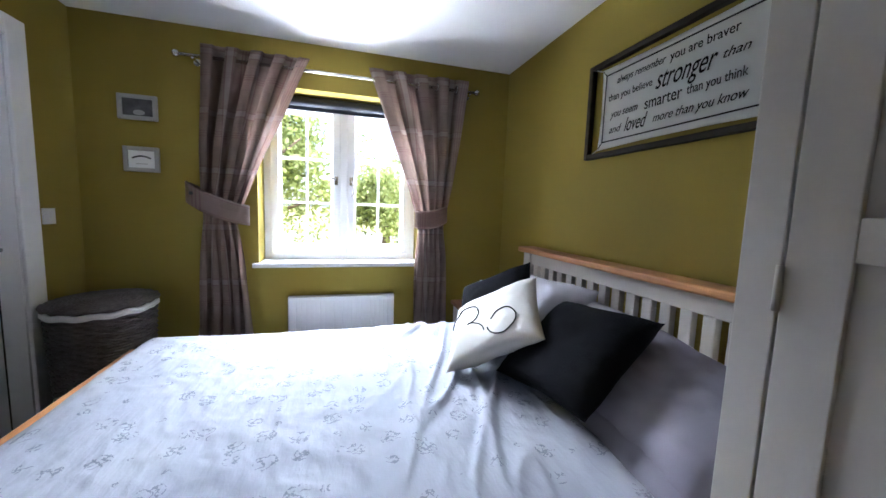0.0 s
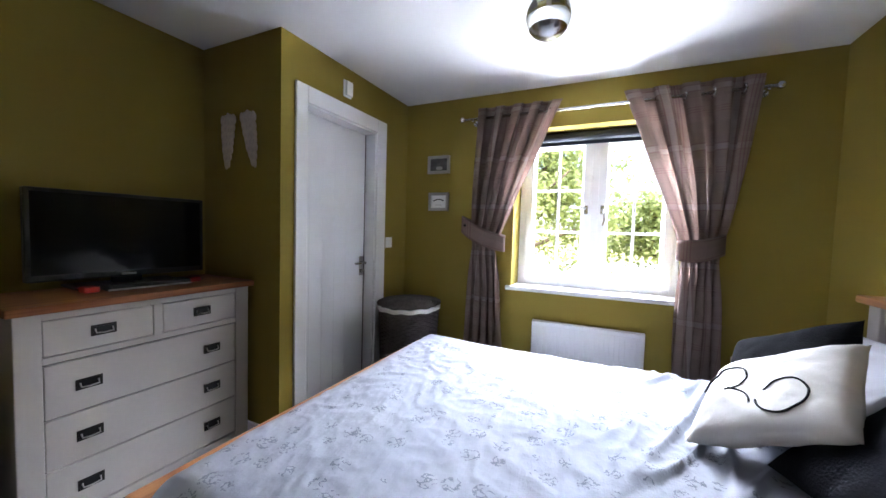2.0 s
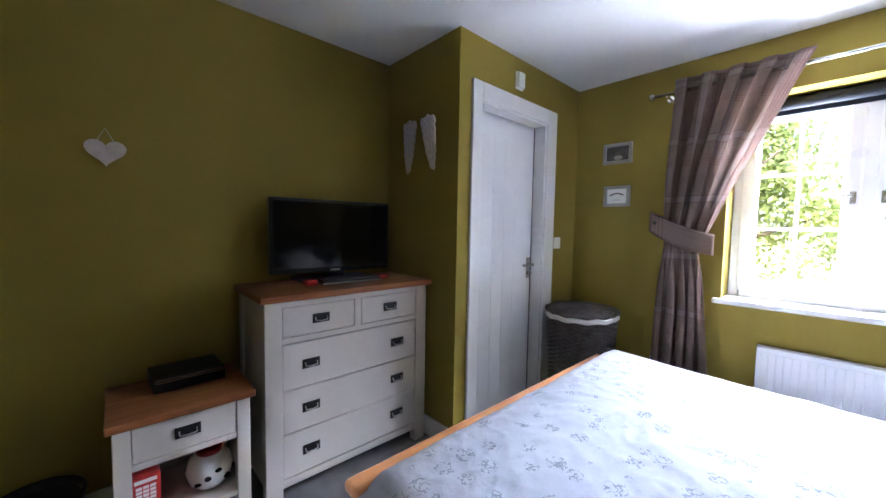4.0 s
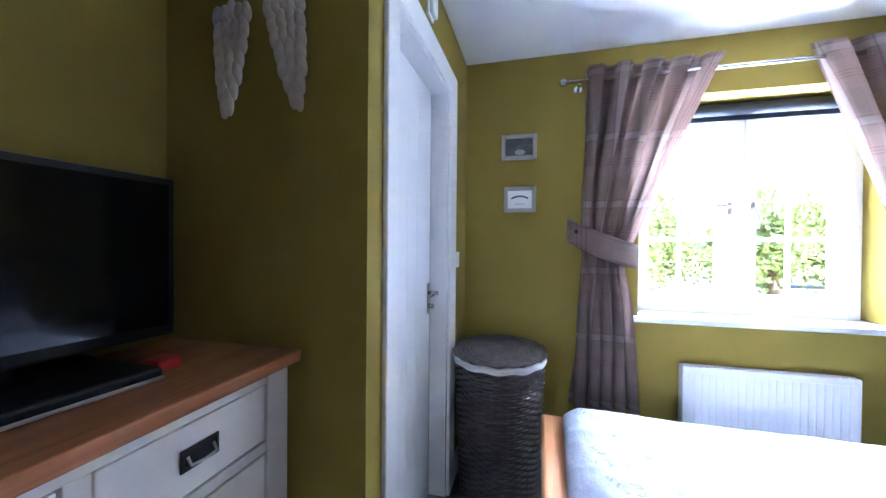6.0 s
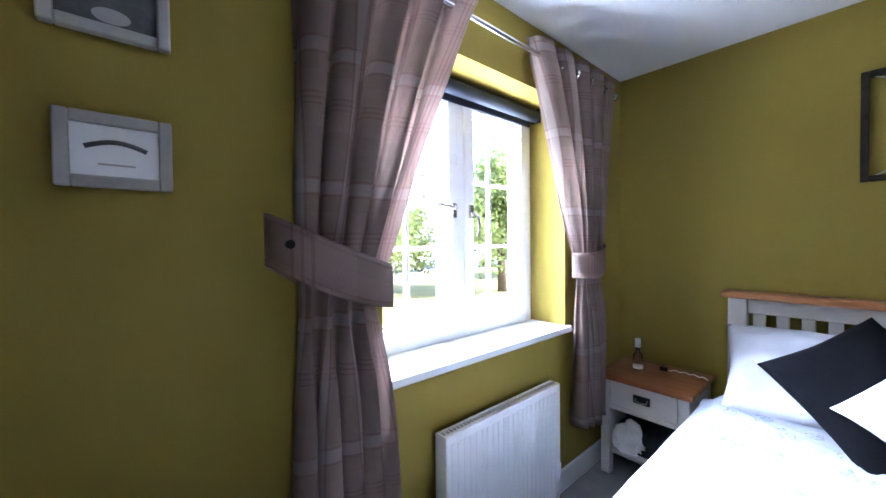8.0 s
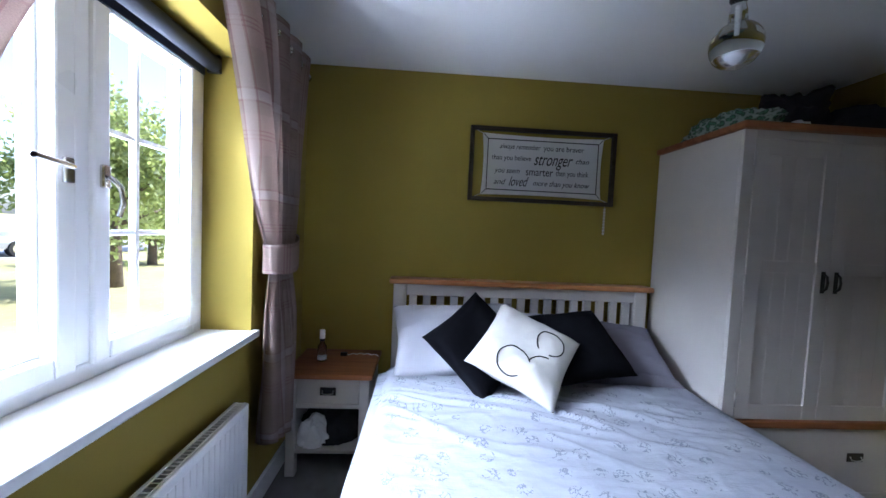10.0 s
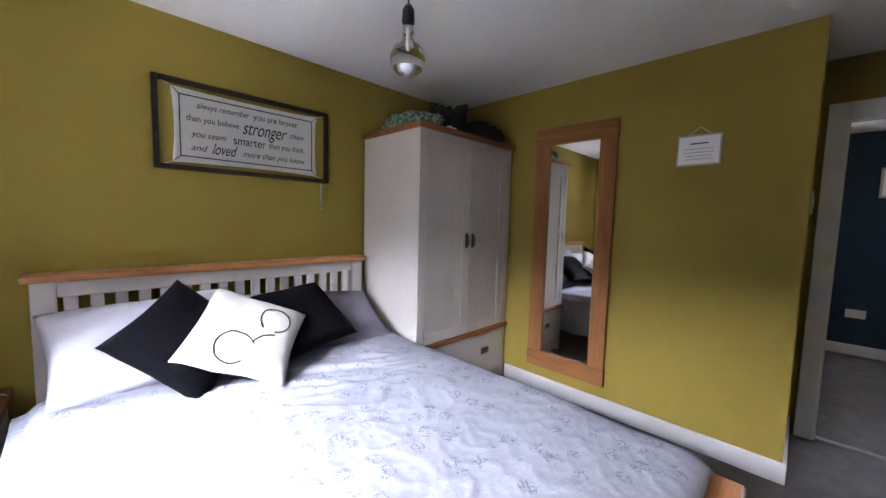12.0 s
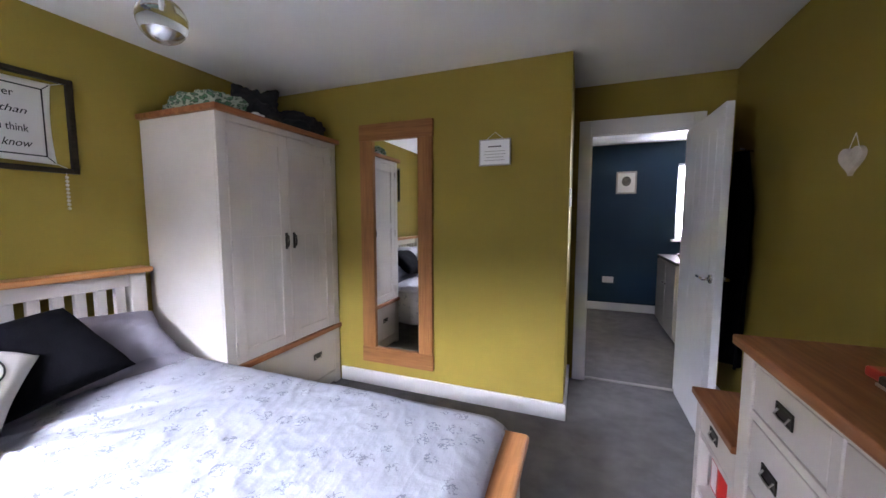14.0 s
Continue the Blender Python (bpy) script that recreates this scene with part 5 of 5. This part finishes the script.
part("lead", ring_of([(0.02 + 0.02 * math.sin(3.1 * k / 20), -0.09 + 0.2 * k / 20, 0.002 + 0.008 * abs(math.sin(k * 0.7))) for k in range(21)], 0.003, 6, False), M_paper, cb, smooth=True)
part("plug", slab((0.005, 0.1, 0), (0.03, 0.14, 0.022), 0.004), M_black, cb)
lump("folded_throw", (1.07, 2.33, 0.153), (0.16, 0.17, 0.18), M_charcoal, "dark throw stuffed on the bedside shelf", "throw", 12, 0.2)
lump("crumpled_cloth", (0.935, 2.4, 0.153), (0.05, 0.08, 0.16), M_whitecloth, "pale crumpled cloth on the bedside shelf", "cloth", 14, 0.35)


# ---- by the entry ----
def hanging_robe():
    def f(u, v):
        z = 1.78 - 1.35 * v
        w = 0.05 + 0.13 * min(1, v * 4)
        y = -1.12 + (u - 0.5) * 2 * w
        x = XW + 0.035 + 0.03 * math.sin(u * 19 + 2 * v) * (0.4 + v) + 0.05 * math.sin(math.pi * u)
        return (x, y, z)

    g = thing("dressing_gown", "black dressing gown hanging behind the open door", "dressing gown", pose(0, 0, 0))
    part("cloth", sheet(40, 40, f, 0.012), M_velvet, g, smooth=True)
    part("hook", rod((XW, -1.12, 1.78), (XW + 0.07, -1.12, 1.8), 0.006, seg=10), M_chrome, g, smooth=True)


hanging_robe()
bn = thing("waste_bin", "small dark waste basket on the carpet", "bin", pose(XW + 0.2, -0.42, 0))
part("body", lathe([(0.001, 0.003), (0.1, 0.003), (0.13, 0.26), (0.134, 0.265), (0.126, 0.262), (0.097, 0.012), (0.001, 0.01)], 32), M_charcoal, bn, smooth=True)
part("bag", lathe([(0.135, 0.24), (0.137, 0.268), (0.128, 0.275), (0.122, 0.24)], 32), M_black, bn, smooth=True)


# ---- the next room ----
def hall():
    p = thing("picture_frame", "pale framed print on the deep blue wall", "picture frame", pose(-1.82, -4.07, 1.86))
    part("frame", slabs([((-0.13, 0, -0.155), (-0.11, 0.022, 0.155)), ((0.11, 0, -0.155), (0.13, 0.022, 0.155)), ((-0.11, 0, -0.155), (0.11, 0.022, -0.135)), ((-0.11, 0, 0.135), (0.11, 0.022, 0.155))], 0.003), M_frame, p)
    part("picture", slab((-0.11, 0.002, -0.135), (0.11, 0.01, 0.135)), M_paper, p)
    part("print", ball((0, 0.01, 0.02), 1, u=20, v=10, scale=(0.06, 0.0015, 0.07)), M_print, p, smooth=True)
    s = thing("wall_socket", "white double wall socket on the blue wall", "socket", pose(-1.63, -4.07, 0.455))
    part("plate", slab((-0.075, 0, -0.045), (0.075, 0.01, 0.045), 0.003), M_socket, s)
    for x in (-0.035, 0.035):
        part("switch", slab((x - 0.008, 0.0095, 0.012), (x + 0.008, 0.013, 0.03), 0.001), M_socket, s)
    w = thing("window_2", "narrow white window behind a slatted blind", "window", pose(-2.7, -4.2, 0))
    w["kind"] = "structure"
    part("window_frame", slabs([((-0.25, -0.03, 1.07), (-0.2, 0.03, 2.1)), ((0.2, -0.03, 1.07), (0.25, 0.03, 2.1)), ((-0.2, -0.03, 1.07), (0.2, 0.03, 1.12)), ((-0.2, -0.03, 2.05), (0.2, 0.03, 2.1))], 0.005), M_upvc, w)
    pane = part("pane", slab((-0.2, -0.004, 1.12), (0.2, 0.004, 2.05)), M_glass, w)
    pane.visible_shadow = False
    part("window_sill", slab((-0.3, 0.03, 1.04), (0.3, 0.2, 1.068), 0.004), M_trim, w)
    b = thing("venetian_blind", "white venetian blind, slats half open", "blind", pose(-2.7, -4.1, 0))
    part("head_rail", slab((-0.24, -0.02, 2.06), (0.24, 0.02, 2.098), 0.003), M_upvc, b)
    for k in range(34):
        sl = part("slat", slab((-0.235, -0.0125, -0.0006), (0.235, 0.0125, 0.0006)), M_upvc, b)
        sl.matrix_local = pose(0, 0, 1.09 + 0.0288 * k, 28, 0, 0)
    c = thing("cabinet", "white cabinet with a dark worktop", "cabinet", pose(-2.2, -2.66, 0))
    part("body", slab((-0.45, -1.0, 0.06), (0, 0, 0.86), 0.004), M_furn, c)
    part("plinth", slab((-0.43, -0.99, 0), (-0.03, -0.02, 0.06)), M_furn, c)
    part("worktop", slab((-0.47, -1.02, 0.862), (0.015, 0.015, 0.892), 0.004), M_darkwood, c, "dark wooden worktop")
    for k in range(2):
        d = part("door", slab((0.0, -0.98 + 0.49 * k, 0.08), (0.016, -0.51 + 0.49 * k, 0.845), 0.003), M_furn, c)
        part("knob", ball((0.026, -0.56 + 0.14 * k + 0.0, 0.6), 0.012, u=12, v=8), M_chrome, d, smooth=True)
    bo = thing("bowl", "white bowl with a dark rim on cabinet", "bowl", pose(-2.32, -2.85, 0.892))
    part("body", lathe([(0.001, 0.002), (0.05, 0.002), (0.085, 0.06), (0.09, 0.075), (0.082, 0.072), (0.045, 0.012), (0.001, 0.01)], 28), M_paper, bo, smooth=True)
    part("rim", ring_of([(0.087 * math.cos(k * math.pi / 16), 0.087 * math.sin(k * math.pi / 16), 0.076) for k in range(32)], 0.005, 6), M_black, bo, smooth=True)
    a = thing("smoke_alarm", "round white smoke alarm on the far ceiling", "smoke alarm", pose(-2.05, -3.3, H))
    part("body", lathe([(0.001, 0), (0.055, 0), (0.055, -0.02), (0.04, -0.034), (0.001, -0.036)], 28), M_socket, a, smooth=True)


hall()


# ---- outside ----
GZ = -0.35
structure("ground", slab((-400, YN + 0.35, GZ - 0.3), (400, 600, GZ)), M_grass, "sunlit dry grass lawn", category="ground")
structure("road", slab((-400, 17, GZ), (400, 24, GZ + 0.02)), M_road, "pale asphalt road", category="road")


def tree(x, y, h, spread, seed):
    rnd = random.Random(seed)
    t = thing("tree", "leafy green broadleaf tree on the lawn", "tree", pose(x, y, GZ), "trees outside")
    bm = rod((0, 0, 0), (0.1, 0, h * 0.5), 0.16, 0.1, 10)
    tips = []
    for k in range(9):
        a = 2.4 * k
        z = h * (0.28 + 0.05 * k)
        r = spread * (0.75 - 0.04 * k)
        tip = (r * math.cos(a), r * math.sin(a), z + h * 0.16)
        rod((0.05, 0, z), tip, 0.06, 0.02, 7, bm)
        tips.append(tip)
    part("trunk", bm, M_bark, t, smooth=True)
    verts, faces = [], []
    for k in range(170):
        c = rnd.choice(tips)
        cx, cy, cz = (c[0] * rnd.uniform(0.2, 1.25), c[1] * rnd.uniform(0.2, 1.25), c[2] + rnd.gauss(0, h * 0.11))
        rad = rnd.uniform(0.25, 0.55)
        for j in range(70):
            d = Vector((rnd.gauss(0, 1), rnd.gauss(0, 1), rnd.gauss(0, 0.8)))
            p = Vector((cx, cy, cz)) + d * rad * 0.6
            u = Vector((rnd.gauss(0, 1), rnd.gauss(0, 1), rnd.gauss(0, 1))).normalized() * 0.075
            w = u.cross(Vector((rnd.gauss(0, 1), rnd.gauss(0, 1), rnd.gauss(0, 1)))).normalized() * 0.04
            i = len(verts)
            verts += [p - u, p + w, p + u, p - w]
            faces.append((i, i + 1, i + 2, i + 3))
    me = bpy.data.meshes.new("crown")
    me.from_pydata([tuple(v) for v in verts], [], faces)
    me.materials.append(M_leaf)
    cr = new("crown", me)
    cr.parent = t
    cr["kind"] = "stuff"
    return t


t0 = tree(-1.9, 9.5, 4.6, 2.3, 1)
t1 = tree(1.5, 12.0, 3.0, 2.2, 2)
copy_thing(t1, pose(4.8, 11.5, GZ, 0, 0, 70))
copy_thing(t0, pose(-6.5, 12.0, GZ, 0, 0, 140))
copy_thing(t0, pose(8.2, 9.4, GZ, 0, 0, 200))
copy_thing(t1, pose(13.0, 12.0, GZ, 0, 0, 20))
copy_thing(t0, pose(20.0, 16.0, GZ, 0, 0, 100))


def car(x, y):
    c = thing("car", "white parked hatchback at the roadside", "car", pose(x, y, GZ + 0.02), "parked cars")
    prof = [(-2.0, 0.3), (-2.05, 0.75), (-1.75, 0.95), (-1.2, 1.4), (0.2, 1.45), (0.95, 0.98), (1.9, 0.82), (2.05, 0.55), (2.0, 0.3)]
    bm = bmesh.new()
    a = [bm.verts.new((px, -0.85, pz)) for px, pz in prof]
    b = [bm.verts.new((px, 0.85, pz)) for px, pz in prof]
    bm.faces.new(a)
    bm.faces.new(b[::-1])
    for i in range(len(prof)):
        k = (i + 1) % len(prof)
        bm.faces.new((a[i], b[i], b[k], a[k]))
    bmesh.ops.bevel(bm, geom=bm.edges[:], offset=0.06, segments=2, affect="EDGES")
    part("body", bm, M_carwhite, c, smooth=True)
    part("side_window", slab((-1.1, -0.862, 0.98), (0.45, -0.845, 1.32), 0.01), M_screen, c, "dark side windows")
    for wx in (-1.3, 1.3):
        for wy in (-0.82, 0.82):
            w = part("wheel", rod((wx, wy - 0.1, 0.31), (wx, wy + 0.1, 0.31), 0.31, seg=24), M_black, c)
            part("rim", rod((wx, wy - 0.105, 0.31), (wx, wy + 0.105, 0.31), 0.19, seg=18), M_chrome, w)
    return c


c0 = car(9.5, 18.3)
copy_thing(c0, pose(15.0, 18.4, GZ + 0.02))
